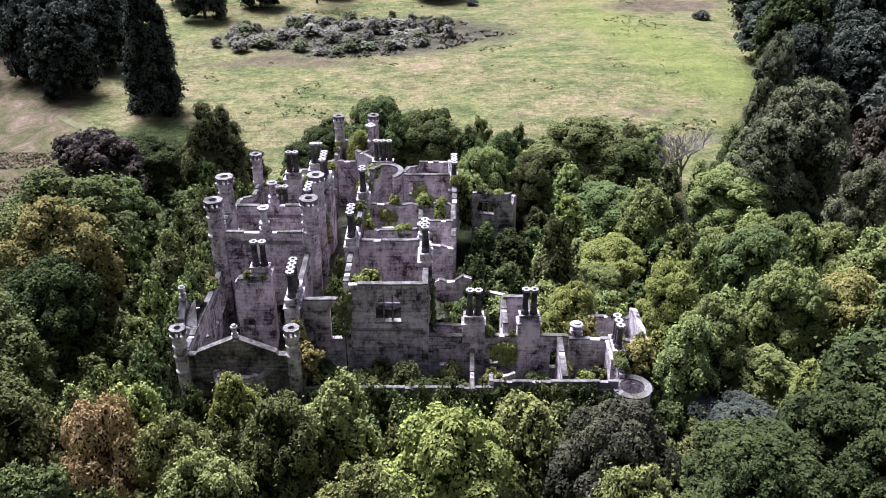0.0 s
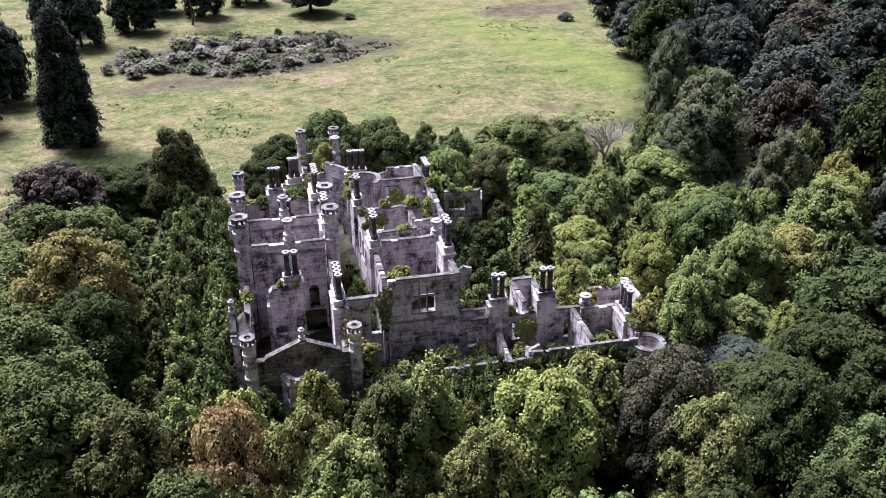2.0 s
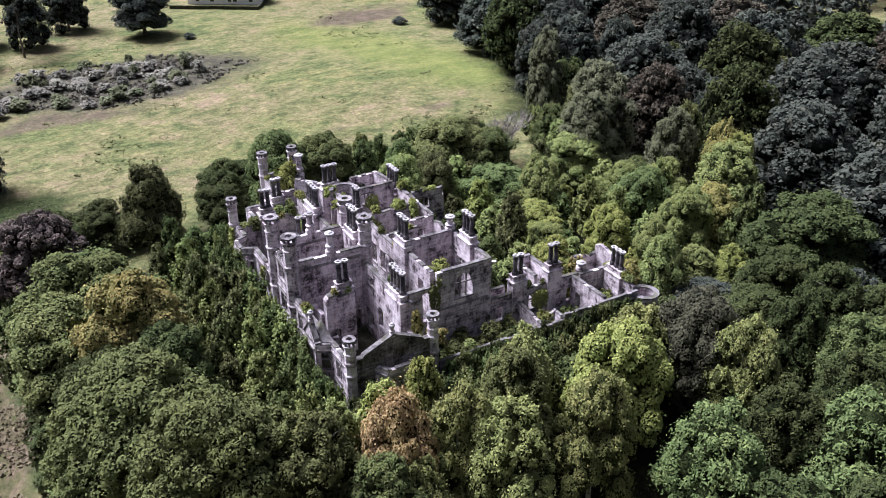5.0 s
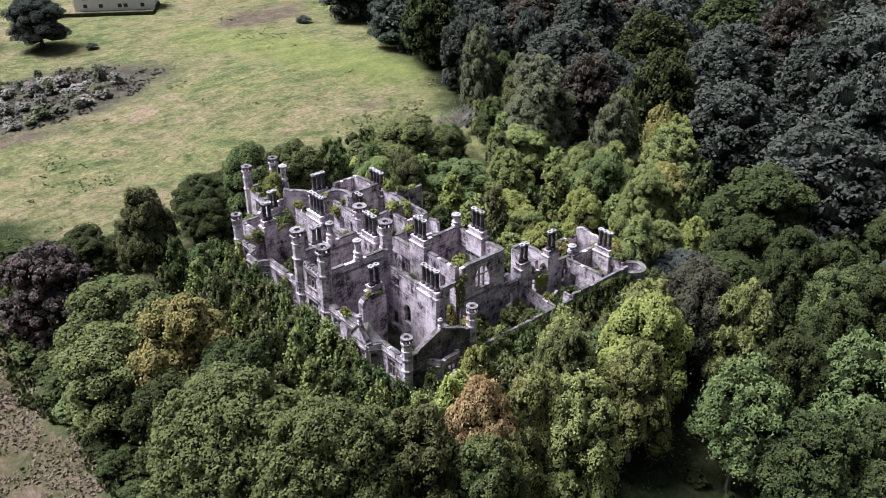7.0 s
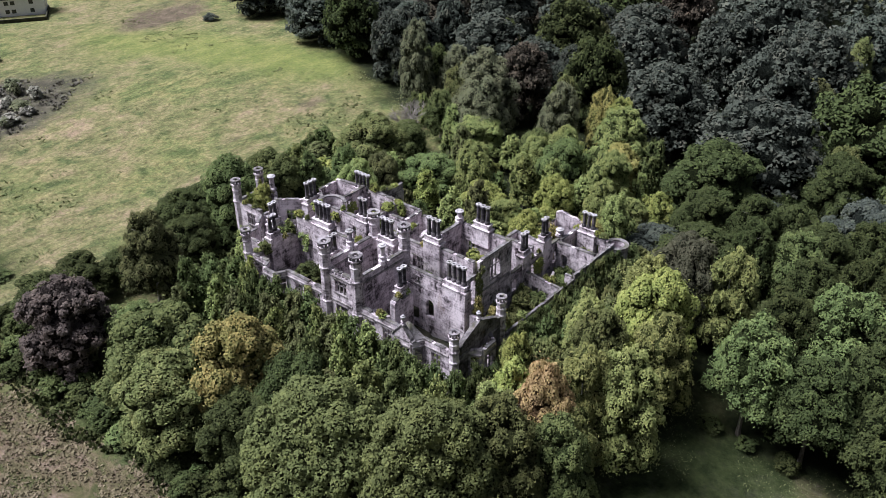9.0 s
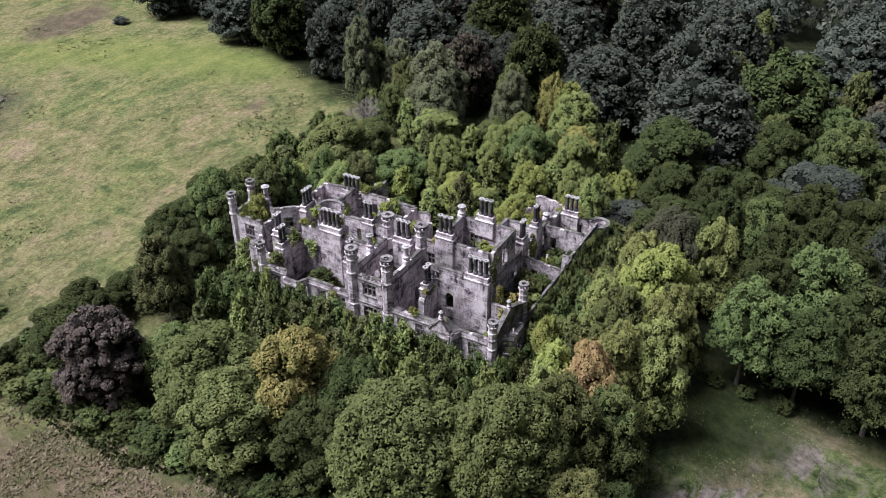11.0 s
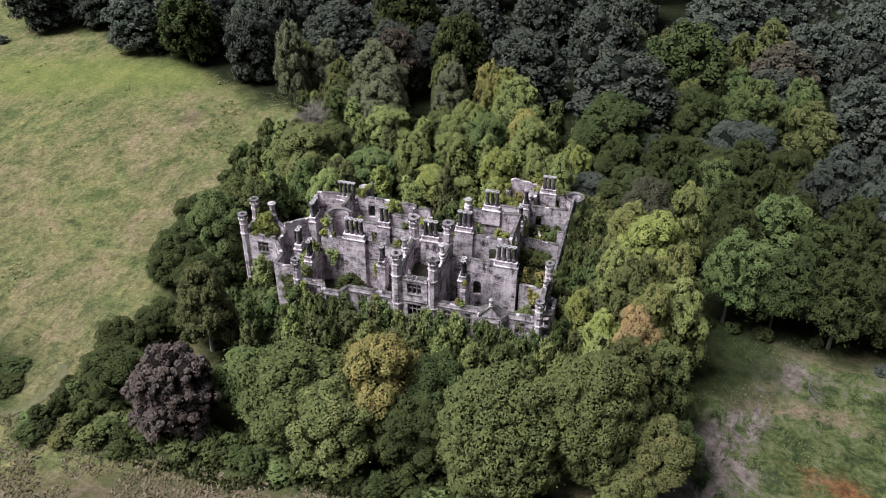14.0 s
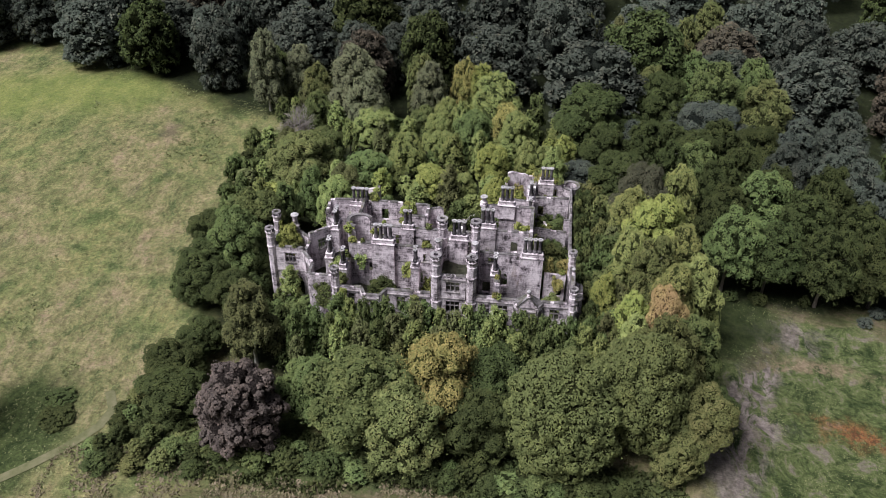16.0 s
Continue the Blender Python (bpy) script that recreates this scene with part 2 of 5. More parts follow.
    col = m.mix(m.math("MULTIPLY", patch(53, 192, 13, 56, 0.6, 18), 0.85), col, rough(m.ramp(mid, (0.4, (0.12, 0.15, 0.042)), (0.6, (0.185, 0.205, 0.06)))))
    col = m.mix(m.math("MULTIPLY", patch(-18, 214, 34, 19, 0.25, 4), 0.95), col, heath)
    col = m.mix(m.math("MULTIPLY", patch(62, 246, 18, 8, 0.4, 20), 0.85), col, russet)
    col = m.mix(m.math("MULTIPLY", patch(-36, 191, 17, 4, 0.5), 0.8), col, russet)
    col = m.mix(m.math("MULTIPLY", patch(38, 158, 5, 2.5, 0.6), 0.6), col, russet)
    col = m.mix(patch(-90, 150, 24, 50, 0.15, 8), col, straw)
    col = m.mix(patch(-50, 147, 11, 8, 0.35), col, weeds)
    col = m.mix(patch(-74, 92, 20, 40, 0.2), col, straw)
    col = m.mix(m.math("MULTIPLY", patch(-51, 88, 5, 50, 0.3), 0.9), col, weeds)

    # the clearing: trodden grey-brown earth, tan wheel marks, weeds and a rusty patch
    verge = rough(m.ramp(m.noise(p, 0.33, 8, 0.74, 0.5), (0.38, (0.022, 0.034, 0.012)), (0.46, (0.05, 0.066, 0.024)), (0.54, (0.095, 0.115, 0.042)), (0.63, (0.15, 0.13, 0.1))), 0.8)
    earth = rough(m.ramp(m.noise(p, 0.7, 7, 0.74), (0.35, (0.082, 0.071, 0.062)), (0.5, (0.168, 0.139, 0.124)), (0.66, (0.27, 0.226, 0.206))), 0.6)
    tan = rough(m.ramp(m.noise(p, 0.6, 7, 0.74), (0.35, (0.1, 0.09, 0.045)), (0.55, (0.21, 0.16, 0.108))), 0.6)
    worn = m.step(m.noise(m.mapped(p, (0.8, 1.4, 1)), 0.24, 8, 0.74, 0.6), 0.44, 0.53)
    col = m.mix(patch(-28, 22, 36, 27, 0.15), col, verge)
    col = m.mix(m.math("MULTIPLY", patch(-30, 35.5, 19, 5.5, 0.4, -22), worn), col, earth)
    col = m.mix(m.math("MULTIPLY", patch(-10, 26, 4, 7, 0.5), worn), col, earth)
    col = m.mix(m.math("MULTIPLY", patch(-44, 42, 4, 4, 0.5), 0.8), col, earth)
    col = m.mix(m.math("MULTIPLY", patch(-17, 24, 2.2, 13, 0.5, 6), m.step(m.noise(p, 0.4, 6, 0.7), 0.4, 0.55)), col, tan)
    col = m.mix(m.math("MULTIPLY", patch(-3.5, 13, 3, 13, 0.5), 0.75), col, straw)
    col = m.mix(m.math("MULTIPLY", patch(-32, 18.5, 3.6, 6.5, 0.6), m.step(m.noise(p, 0.45, 7, 0.75), 0.38, 0.58)), col, rough(m.mix(m.step(fine, 0.4, 0.6), (0.1, 0.05, 0.025), (0.2, 0.088, 0.036))))
    # clearing edge by the trees: weeds and litter, tree shade put into the colour
    col = m.mix(m.math("MULTIPLY", patch(-8, 36, 11, 12, 0.3), 0.92), col, m.mix(0.5, weeds, shaded_litter))
    col = m.mix(patch(21, 24, 21, 32, 0.12), col, shaded_litter)
    col = m.mix(patch(2, 88, 48, 46, 0.12), col, shaded_litter)
    col = m.mix(patch(125, 80, 80, 150, 0.06), col, shaded_litter)
    col = m.mix(patch(40, 15, 42, 36, 0.08), col, shaded_litter)
    m.colour(col)
    m.bump(m.math("ADD", fine, blades), 0.8, 0.25)
    return m.mat


GROUND = ground_material()


def plain_material(name, a, b, scale=1.5, rough=0.8, spec=0.2, bump=0.3):
    m = Nodes(name, rough, spec)
    n = m.noise(m.position(), scale, 5, 0.65)
    m.colour(m.ramp(n, (0.3, a), (0.7, b)))
    m.bump(n, bump, 0.04)
    return m.mat


RENDER = plain_material("white_render", (0.78, 0.76, 0.8), (0.88, 0.86, 0.88))
SLATE = plain_material("slate_roof", (0.06, 0.06, 0.07), (0.13, 0.13, 0.14))
GLASS_AND_FLUE = plain_material("dark_glass_and_flue", (0.02, 0.022, 0.026), (0.035, 0.037, 0.042), 1.0, 0.12, 0.5, 0.0)
RUBBLE = plain_material("rubble", (0.017, 0.02, 0.011), (0.073, 0.07, 0.048), 0.8, 0.95)
TRACK = plain_material("trodden_track", (0.078, 0.09, 0.034), (0.168, 0.151, 0.09), 0.5, 0.95)
DRY = plain_material("dry_stems", (0.168, 0.146, 0.129), (0.308, 0.28, 0.258), 2.0, 0.95)
STRAW = plain_material("straw_tufts", (0.09, 0.084, 0.039), (0.224, 0.179, 0.123), 0.4, 0.95)
TUFT = plain_material("grass_tufts", (0.095, 0.112, 0.045), (0.202, 0.204, 0.095), 0.15, 0.95)
HEATHER = plain_material("grey_scrub", (0.055, 0.05, 0.038), (0.15, 0.14, 0.108), 0.3, 0.95)


# ---- mesh helpers ----
class Geo:
    """Vertices and faces of one mesh."""

    def __init__(self):
        self.v, self.f, self.mi = [], [], []
        self.slot = 0

    def face(self, *pts):
        k = len(self.v)
        self.v.extend(tuple(q) for q in pts)
        self.f.append(tuple(range(k, k + len(pts))))
        self.mi.append(self.slot)

    def hull(self, lower, upper):
        """A closed prism between two outlines with as many points, counter-clockwise seen from above."""
        n, k = len(lower), len(self.v)
        self.v.extend(tuple(q) for q in (*lower, *upper))
        self.f.append(tuple(range(k + n - 1, k - 1, -1)))
        self.f.append(tuple(range(k + n, k + 2 * n)))
        self.f.extend((k + i, k + (i + 1) % n, k + n + (i + 1) % n, k + n + i) for i in range(n))
        self.mi.extend([self.slot] * (n + 2))

    def box(self, x0, y0, z0, x1, y1, z1):
        q = ((x0, y0), (x1, y0), (x1, y1), (x0, y1))
        self.hull([(*c, z0) for c in q], [(*c, z1) for c in q])

    def rings(self, cx, cy, profile, n=8, turn=0.3927, bottom=True):
        """A turned solid: profile of (radius, height) from below upwards."""
        k = len(self.v)
        for r, z in profile:
            self.v.extend((cx + r * math.cos(turn + 2 * math.pi * i / n), cy + r * math.sin(turn + 2 * math.pi * i / n), z) for i in range(n))
        for j in range(len(profile) - 1):
            a, b = k + j * n, k + (j + 1) * n
            self.f.extend((a + i, a + (i + 1) % n, b + (i + 1) % n, b + i) for i in range(n))
            self.mi.extend([self.slot] * n)
        self.f.append(tuple(range(k + (len(profile) - 1) * n, k + len(profile) * n)))
        self.mi.append(self.slot)
        if bottom:
            self.f.append(tuple(range(k + n - 1, k - 1, -1)))
            self.mi.append(self.slot)

    def tube(self, a, b, ra, rb, n=6):
        a, b = Vector(a), Vector(b)
        d = (b - a).normalized()
        s = d.orthogonal().normalized()
        t = d.cross(s)
        ring = lambda c, r: [c + (s * math.cos(2 * math.pi * i / n) + t * math.sin(2 * math.pi * i / n)) * r for i in range(n)]
        self.hull(ring(a, ra), ring(b, rb))

    def mesh(self, name, *mats):
        me = bpy.data.meshes.new(name)
        me.from_pydata(self.v, [], self.f)
        for mt in mats:
            me.materials.append(mt)
        if len(mats) > 1:
            me.polygons.foreach_set("material_index", self.mi)
        me.update()
        return me


def part(name, data, parent, label=""):
    """One mesh under a thing; its vertices are in world metres."""
    ob = new(name, data)
    ob.parent = parent
    if parent.parent is None:
        ob.matrix_parent_inverse = parent.matrix_basis.inverted()
    if label:
        ob["label"] = label
    return ob


def local_part(name, data, parent, label=""):
    """One mesh under a thing; its vertices are in the thing's own metres."""
    ob = new(name, data)
    ob.parent = parent
    if label:
        ob["label"] = label
    return ob


def smooth01(t):
    t = min(max(t, 0.0), 1.0)
    return t * t * (3 - 2 * t)


def ground_z(x, y):
    z = -5.2 * smooth01((60 - y) / 46)
    z += 2.0 * math.exp(-((x - 38) / 45) ** 2 - ((y - 180) / 38) ** 2)
    z += 0.35 * noise.noise((x * 0.03, y * 0.03, 0.0)) + 0.12 * noise.noise((x * 0.15, y * 0.15, 3.0))
    return z


def build_ground():
    xs = np.unique(np.concatenate([np.linspace(-900, -130, 18), np.linspace(-130, 160, 146), np.linspace(160, 900, 18)]))
    ys = np.unique(np.concatenate([np.linspace(-700, -40, 16), np.linspace(-40, 300, 171), np.linspace(300, 1000, 16)]))
    g = Geo()
    g.v = [(x, y, ground_z(x, y)) for y in ys for x in xs]
    n = len(xs)
    g.f = [(j * n + i, j * n + i + 1, (j + 1) * n + i + 1, (j + 1) * n + i) for j in range(len(ys) - 1) for i in range(n - 1)]
    ob = new("ground", g.mesh("ground", GROUND))
    tagged(ob, "rough grass field with bare soil, scrub and woodland floor", "ground", kind="structure")
    for poly in ob.data.polygons:
        poly.use_smooth = True


build_ground()


# ---- the ruined mansion ----
BASE = (-6.0, 88.0, 0.0)
castle = new("ruined_mansion")
castle.matrix_basis = pose(*BASE)
tagged(castle, "roofless ruined sandstone mansion with octagonal turrets and tall chimneys, overgrown", "ruin")
FOOT = -1.5
rng = random.Random(11)


def wall(p0, p1, top, base=FOOT, th=0.52, openings=(), ragged=0.03, cope=True, string=0.0, name="wall", lost=0.18, top2=None, stone=None):
    """A straight stone wall. openings: (distance along, sill, width, height, lights, arched)."""
    p0, p1 = Vector((*p0, 0)), Vector((*p1, 0))
    length = (p1 - p0).length
    d = (p1 - p0) / length
    n = Vector((-d.y, d.x, 0))
    top2 = top if top2 is None else top2
    cuts = {0.0, length}
    for u, z, w, h, *_ in openings:
        cuts |= {max(0, u - w / 2), min(length, u + w / 2)}
    steps = max(1, round(length / 0.9))
    for i in range(1, steps):
        u = length * i / steps + rng.uniform(-0.15, 0.15)
        if all(abs(u - c) > 0.25 for c in cuts):
            cuts.add(u)
    cuts = sorted(cuts)
    seed = rng.uniform(0, 99)

    def at(u, v, z):
        q = p0 + d * u + n * v
        return (q.x, q.y, z)

    def solid(g, u0, u1, v0, v1, z0, z1):
        g.hull([at(u0, v0, z0), at(u1, v0, z0), at(u1, v1, z0), at(u0, v1, z0)], [at(u0, v0, z1), at(u1, v0, z1), at(u1, v1, z1), at(u0, v1, z1)])

    def height(u):
        t = top + (top2 - top) * u / length
        if ragged:
            t += ragged * (noise.noise((u * 0.55, seed, 0)) * 1.5 + rng.uniform(-0.3, 0.3)) - ragged * 0.3
        return max(t, peak + 0.12)

    peak = max([z + h for u, z, w, h, *_ in openings], default=base)
    levels = sorted({base} | {z for o in openings for z in (o[1], o[1] + o[3])})
    rows = len(levels)
    tops = [height(u) for u in cuts]
    m, g = len(cuts), Geo()
    for v in (-th / 2, th / 2):
        for u, t in zip(cuts, tops):
            g.v += [at(u, v, z) for z in levels] + [at(u, v, t)]
    key = lambda side, i, k: side * m * (rows + 1) + i * (rows + 1) + k

    def full(i, k):
        if not (0 <= i < m - 1 and 0 <= k < rows):
            return False
        u = (cuts[i] + cuts[i + 1]) / 2
        z = (levels[k] + (levels[k + 1] if k + 1 < rows else 999)) / 2
        return not any(abs(u - o[0]) < o[2] / 2 and o[1] < z < o[1] + o[3] for o in openings)

    for i in range(m - 1):
        for k in range(rows):
            if not full(i, k):
                continue
            a0, a1, a2, a3 = key(0, i, k), key(0, i + 1, k), key(0, i + 1, k + 1), key(0, i, k + 1)
            b0, b1, b2, b3 = key(1, i, k), key(1, i + 1, k), key(1, i + 1, k + 1), key(1, i, k + 1)
            g.f += [(a0, a1, a2, a3), (b1, b0, b3, b2)]
            for j, q, other in (((i - 1), k, (a3, b3, b0, a0)), ((i + 1), k, (a1, b1, b2, a2)), (i, k - 1, (a0, b0, b1, a1)), (i, k + 1, (a2, b2, b3, a3))):
                if not full(j, q):
                    g.f.append(other)
    g.mi = [0] * len(g.f)
    runs = []
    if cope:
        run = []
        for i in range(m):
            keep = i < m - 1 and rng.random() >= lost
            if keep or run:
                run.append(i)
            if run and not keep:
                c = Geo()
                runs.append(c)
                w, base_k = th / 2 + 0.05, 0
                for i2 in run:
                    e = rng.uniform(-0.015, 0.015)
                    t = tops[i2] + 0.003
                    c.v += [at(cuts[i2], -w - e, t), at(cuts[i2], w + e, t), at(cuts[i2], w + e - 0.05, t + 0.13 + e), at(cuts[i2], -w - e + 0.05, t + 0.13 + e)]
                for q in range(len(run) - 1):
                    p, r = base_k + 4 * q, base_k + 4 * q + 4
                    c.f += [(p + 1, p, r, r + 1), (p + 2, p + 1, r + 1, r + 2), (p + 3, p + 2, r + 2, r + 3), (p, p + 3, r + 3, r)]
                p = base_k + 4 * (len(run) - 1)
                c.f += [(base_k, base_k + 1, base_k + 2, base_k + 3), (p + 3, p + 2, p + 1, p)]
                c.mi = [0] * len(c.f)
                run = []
    for u, z, w, h, lights, arched in openings:
        if arched:
            rise = min(h * 0.5, w * 0.62)
            for s in (-1, 1):
                pts = [(u + s * w / 2, z + h), (u + s * w / 2, z + h - rise)]
                for k in range(1, 5):
                    a = k / 4 * math.pi / 2
                    pts.append((u + s * w / 2 * math.cos(a), z + h - rise + rise * math.sin(a) * 0.985))
                low, up = [at(q, -th / 2 + 0.02, zz) for q, zz in pts], [at(q, th / 2 - 0.02, zz) for q, zz in pts]
                g.hull(low, up) if s > 0 else g.hull(up, low)
    ob = part(name, g.mesh(name, stone or STONE), castle)
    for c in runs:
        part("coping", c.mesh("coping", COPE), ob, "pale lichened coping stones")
    if string:
        for z in ((string,) if isinstance(string, (int, float)) else string):
            s = Geo()
            prof = [(th / 2 + 0.02, z - 0.14), (th / 2 + 0.07, z - 0.1), (th / 2 + 0.14, z), (th / 2 + 0.14, z + 0.16), (th / 2 + 0.02, z + 0.22)]
            prof = [(v, zz) for v, zz in prof] + [(-v, zz) for v, zz in prof[::-1]]
            lo, hi = [at(0.02, v, zz) for v, zz in prof], [at(length - 0.02, v, zz) for v, zz in prof]
            s.hull(hi, lo)
            part("string_course", s.mesh("string_course", CARVED), ob)
    for u, z, w, h, lights, arched in openings:
        if lights < 1:
            continue
        bars = [("mullion", (u - w / 2 + w * i / lights - 0.07, u - w / 2 + w * i / lights + 0.07, -0.11, 0.11, z + 0.016, z + h - (0.12 if arched else 0.0))) for i in range(1, lights)]
        if h > 1.9:
            edges = [u - w / 2] + [u - w / 2 + w * i / lights for i in range(1, lights)] + [u + w / 2]
            bars += [("transom", (a + 0.07, b - 0.07, -0.1, 0.1, z + h * 0.58, z + h * 0.58 + 0.13)) for a, b in zip(edges, edges[1:])]
        bars += [("sill", (u - w / 2 - 0.12, u + w / 2 + 0.12, -th / 2 - 0.1, th / 2 + 0.1, z - 0.17, z + 0.015)), ("hood_mould", (u - w / 2 - 0.2, u + w / 2 + 0.2, -th / 2 - 0.1, th / 2 + 0.1, z + h + 0.1, z + h + 0.24))][:1 if arched else 2]
        for kind, dims in bars:
            f = Geo()
            solid(f, *dims)
            part(kind, f.mesh(kind, CARVED), ob)
    return ob


def turret(x, y, top, r, base=FOOT, bands=(), ivy=False):
    """An octagonal corner turret with a corbelled crown."""
    g = Geo()
    g.slot = 0
    prof = [(r, base)]
    for z in sorted(bands):
        prof += [(r, z - 0.25), (r * 1.16, z - 0.08), (r * 1.18, z + 0.12), (r, z + 0.28)]
    neck = top - 1.9
    prof += [(r, neck - 0.1), (r * 1.1, neck), (r * 1.1, neck + 0.12), (r * 0.97, neck + 0.22), (r * 0.97, top - 1.15), (r * 1.22, top - 0.9), (r * 1.25, top - 0.66), (r * 0.8, top - 0.641), (r * 0.62, top - 0.8)]
    g.rings(x, y, prof)
    ob = part("turret", g.mesh("turret", STONE), castle)
    k = Geo()
    n = 8
    for i in range(n):
        a = 0.3927 + 2 * math.pi * i / n
        ri, ro, w = r * 0.78, r * 1.1, r * 0.14
        dv, tv = Vector((math.cos(a), math.sin(a), 0)), Vector((-math.sin(a), math.cos(a), 0))
        c = Vector((x, y, 0))
        q = [c + dv * ri - tv * w, c + dv * ro - tv * w, c + dv * ro + tv * w, c + dv * ri + tv * w]
        k.hull([(p.x, p.y, top - 0.64) for p in q], [(p.x, p.y, top - 0.2) for p in q])
    lo = len(k.v)
    for rr, zz in ((r * 0.52, top - 0.2), (r * 1.2, top - 0.2), (r * 1.22, top), (r * 0.52, top)):
        k.v.extend((x + rr * math.cos(0.3927 + 2 * math.pi * i / n), y + rr * math.sin(0.3927 + 2 * math.pi * i / n), zz) for i in range(n))
    for j in range(4):
        p, q = lo + j * n, lo + (j + 1) % 4 * n
        k.f.extend((p + i, p + (i + 1) % n, q + (i + 1) % n, q + i) for i in range(n))
    k.mi.extend([0] * (4 * n))
    part("crown", k.mesh("crown", CROWN), ob, "pale carved crown with small merlons")
    return ob


def pinnacle(x, y, top, base, r=0.3, ball=False):
    """A slender shaft with a moulded foot and head."""
    g = Geo()
    h = top - base
    g.rings(x, y, [(r * 1.75, base), (r * 1.75, base + h * 0.2), (r * 1.1, base + h * 0.28), (r * 1.65, base + h * 0.36), (r * 1.65, base + h * 0.41), (r, base + h * 0.46), (r, top - 0.6),
                   (r * 1.15, top - 0.56)])
    ob = part("pinnacle", g.mesh("pinnacle", STONE), castle)
    k = Geo()
    k.rings(x, y, [(r * 1.15, top - 0.555), (r * 1.7, top - 0.36), (r * 1.7, top - 0.2), (r * 1.0, top - 0.1), (r * 0.9, top)])
    part("pinnacle_head", k.mesh("pinnacle_head", CAP), ob)
    return ob


def shaft_mesh(h, r=0.31):
    """One ornamented chimney shaft with a pale star-shaped cap, standing on its own base."""
    g = Geo()
    g.rings(0, 0, [(r * 1.3, 0), (r * 1.3, 0.2), (r * 1.1, 0.3), (r * 1.25, 0.38), (r * 0.95, 0.5), (r * 0.9, h - 0.55), (r * 1.05, h - 0.45), (r * 1.2, h - 0.25)], 8)
    g.slot = 1
    k, n = len(g.v), 16
    for z, grow in ((h - 0.248, 1.0), (h, 1.06)):
        for i in range(n):
            rr = r * grow * (1.42 if i % 2 == 0 else 1.12)
            a = 0.3927 + 2 * math.pi * i / n
            g.v.append((rr * math.cos(a), rr * math.sin(a), z))
    for i in range(n):
        a = 0.3927 + 2 * math.pi * i / n
        g.v.append((r * 0.55 * math.cos(a), r * 0.55 * math.sin(a), h))
    for i in range(n):
        a = 0.3927 + 2 * math.pi * i / n
        g.v.append((r * 0.5 * math.cos(a), r * 0.5 * math.sin(a), h - 0.6))
    g.f.append(tuple(range(k + n - 1, k - 1, -1)))
    for j in range(3):
        g.f.extend((k + j * n + i, k + j * n + (i + 1) % n, k + (j + 1) * n + (i + 1) % n, k + (j + 1) * n + i) for i in range(n))
    g.mi.extend([1] * (1 + 3 * n))
    # near-black flue floor stands in for the dark down the open shaft
    g.slot = 2
    g.f.append(tuple(range(k + 3 * n, k + 4 * n)))
    g.mi.append(2)
    return g.mesh("chimney_shaft", SHAFT, CAP, GLASS_AND_FLUE)


SHAFTS = {}


def chimney(x, y, top, n, axis, base, depth=1.0, tall=2.75, spacing=0.82, plinth=1.0):
    """A stack of n shafts in a row along axis on a stone block that rises from base."""
    z = top - tall
    half = (n - 1) * spacing / 2 + 0.5
    g = Geo()

    a, d = half, depth / 2
    prof = [(a + 0.18, d + 0.16, base), (a + 0.18, d + 0.16, z - plinth), (a + 0.3, d + 0.26, z - plinth + 0.06), (a + 0.3, d + 0.26, z - plinth + 0.18), (a + 0.02, d + 0.02, z - plinth + 0.26),
            (a + 0.02, d + 0.02, z - 0.2), (a + 0.1, d + 0.08, z - 0.14), (a + 0.1, d + 0.08, z)]
    for hl, hd, zz in prof:
        p, q = (hl, hd) if axis == "x" else (hd, hl)
        g.v += [(x - p, y - q, zz), (x + p, y - q, zz), (x + p, y + q, zz), (x - p, y + q, zz)]
    for k in range(len(prof) - 1):
        g.f += [(4 * k + i, 4 * k + (i + 1) % 4, 4 * k + 4 + (i + 1) % 4, 4 * k + 4 + i) for i in range(4)]
    k = 4 * len(prof)
    g.f += [(3, 2, 1, 0), (k - 4, k - 3, k - 2, k - 1)]
    g.mi = [0] * len(g.f)
    ob = part("chimney", g.mesh("chimney", STONE), castle)
    if tall not in SHAFTS:
        SHAFTS[tall] = shaft_mesh(tall - 0.004)
    for i in range(n):
        u = (i - (n - 1) / 2) * spacing
        s = new("chimney_shaft", SHAFTS[tall])
        s.parent = ob
        s.matrix_basis = pose(x + (u if axis == "x" else 0), y + (u if axis == "y" else 0), z + 0.003, rng.uniform(-0.6, 0.6), rng.uniform(-0.6, 0.6), 0)
        s["label"] = "octagonal chimney shaft with pale star cap"
    return ob


def curved_wall(cx, cy, rx, ry, a0, a1, top, base, th=0.6, n=14):
    closed = abs(a1 - a0) >= 359
    geos = []
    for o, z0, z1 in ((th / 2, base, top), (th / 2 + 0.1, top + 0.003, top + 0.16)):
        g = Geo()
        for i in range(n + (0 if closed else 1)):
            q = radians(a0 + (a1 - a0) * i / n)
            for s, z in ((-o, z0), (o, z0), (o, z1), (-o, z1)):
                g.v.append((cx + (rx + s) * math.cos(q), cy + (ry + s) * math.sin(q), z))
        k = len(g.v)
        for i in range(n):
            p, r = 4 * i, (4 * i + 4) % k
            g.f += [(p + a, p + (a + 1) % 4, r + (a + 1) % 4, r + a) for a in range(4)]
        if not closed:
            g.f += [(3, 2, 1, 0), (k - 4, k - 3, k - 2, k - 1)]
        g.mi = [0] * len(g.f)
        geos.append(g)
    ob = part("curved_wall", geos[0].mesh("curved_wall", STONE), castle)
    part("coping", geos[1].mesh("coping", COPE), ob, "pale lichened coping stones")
    return ob


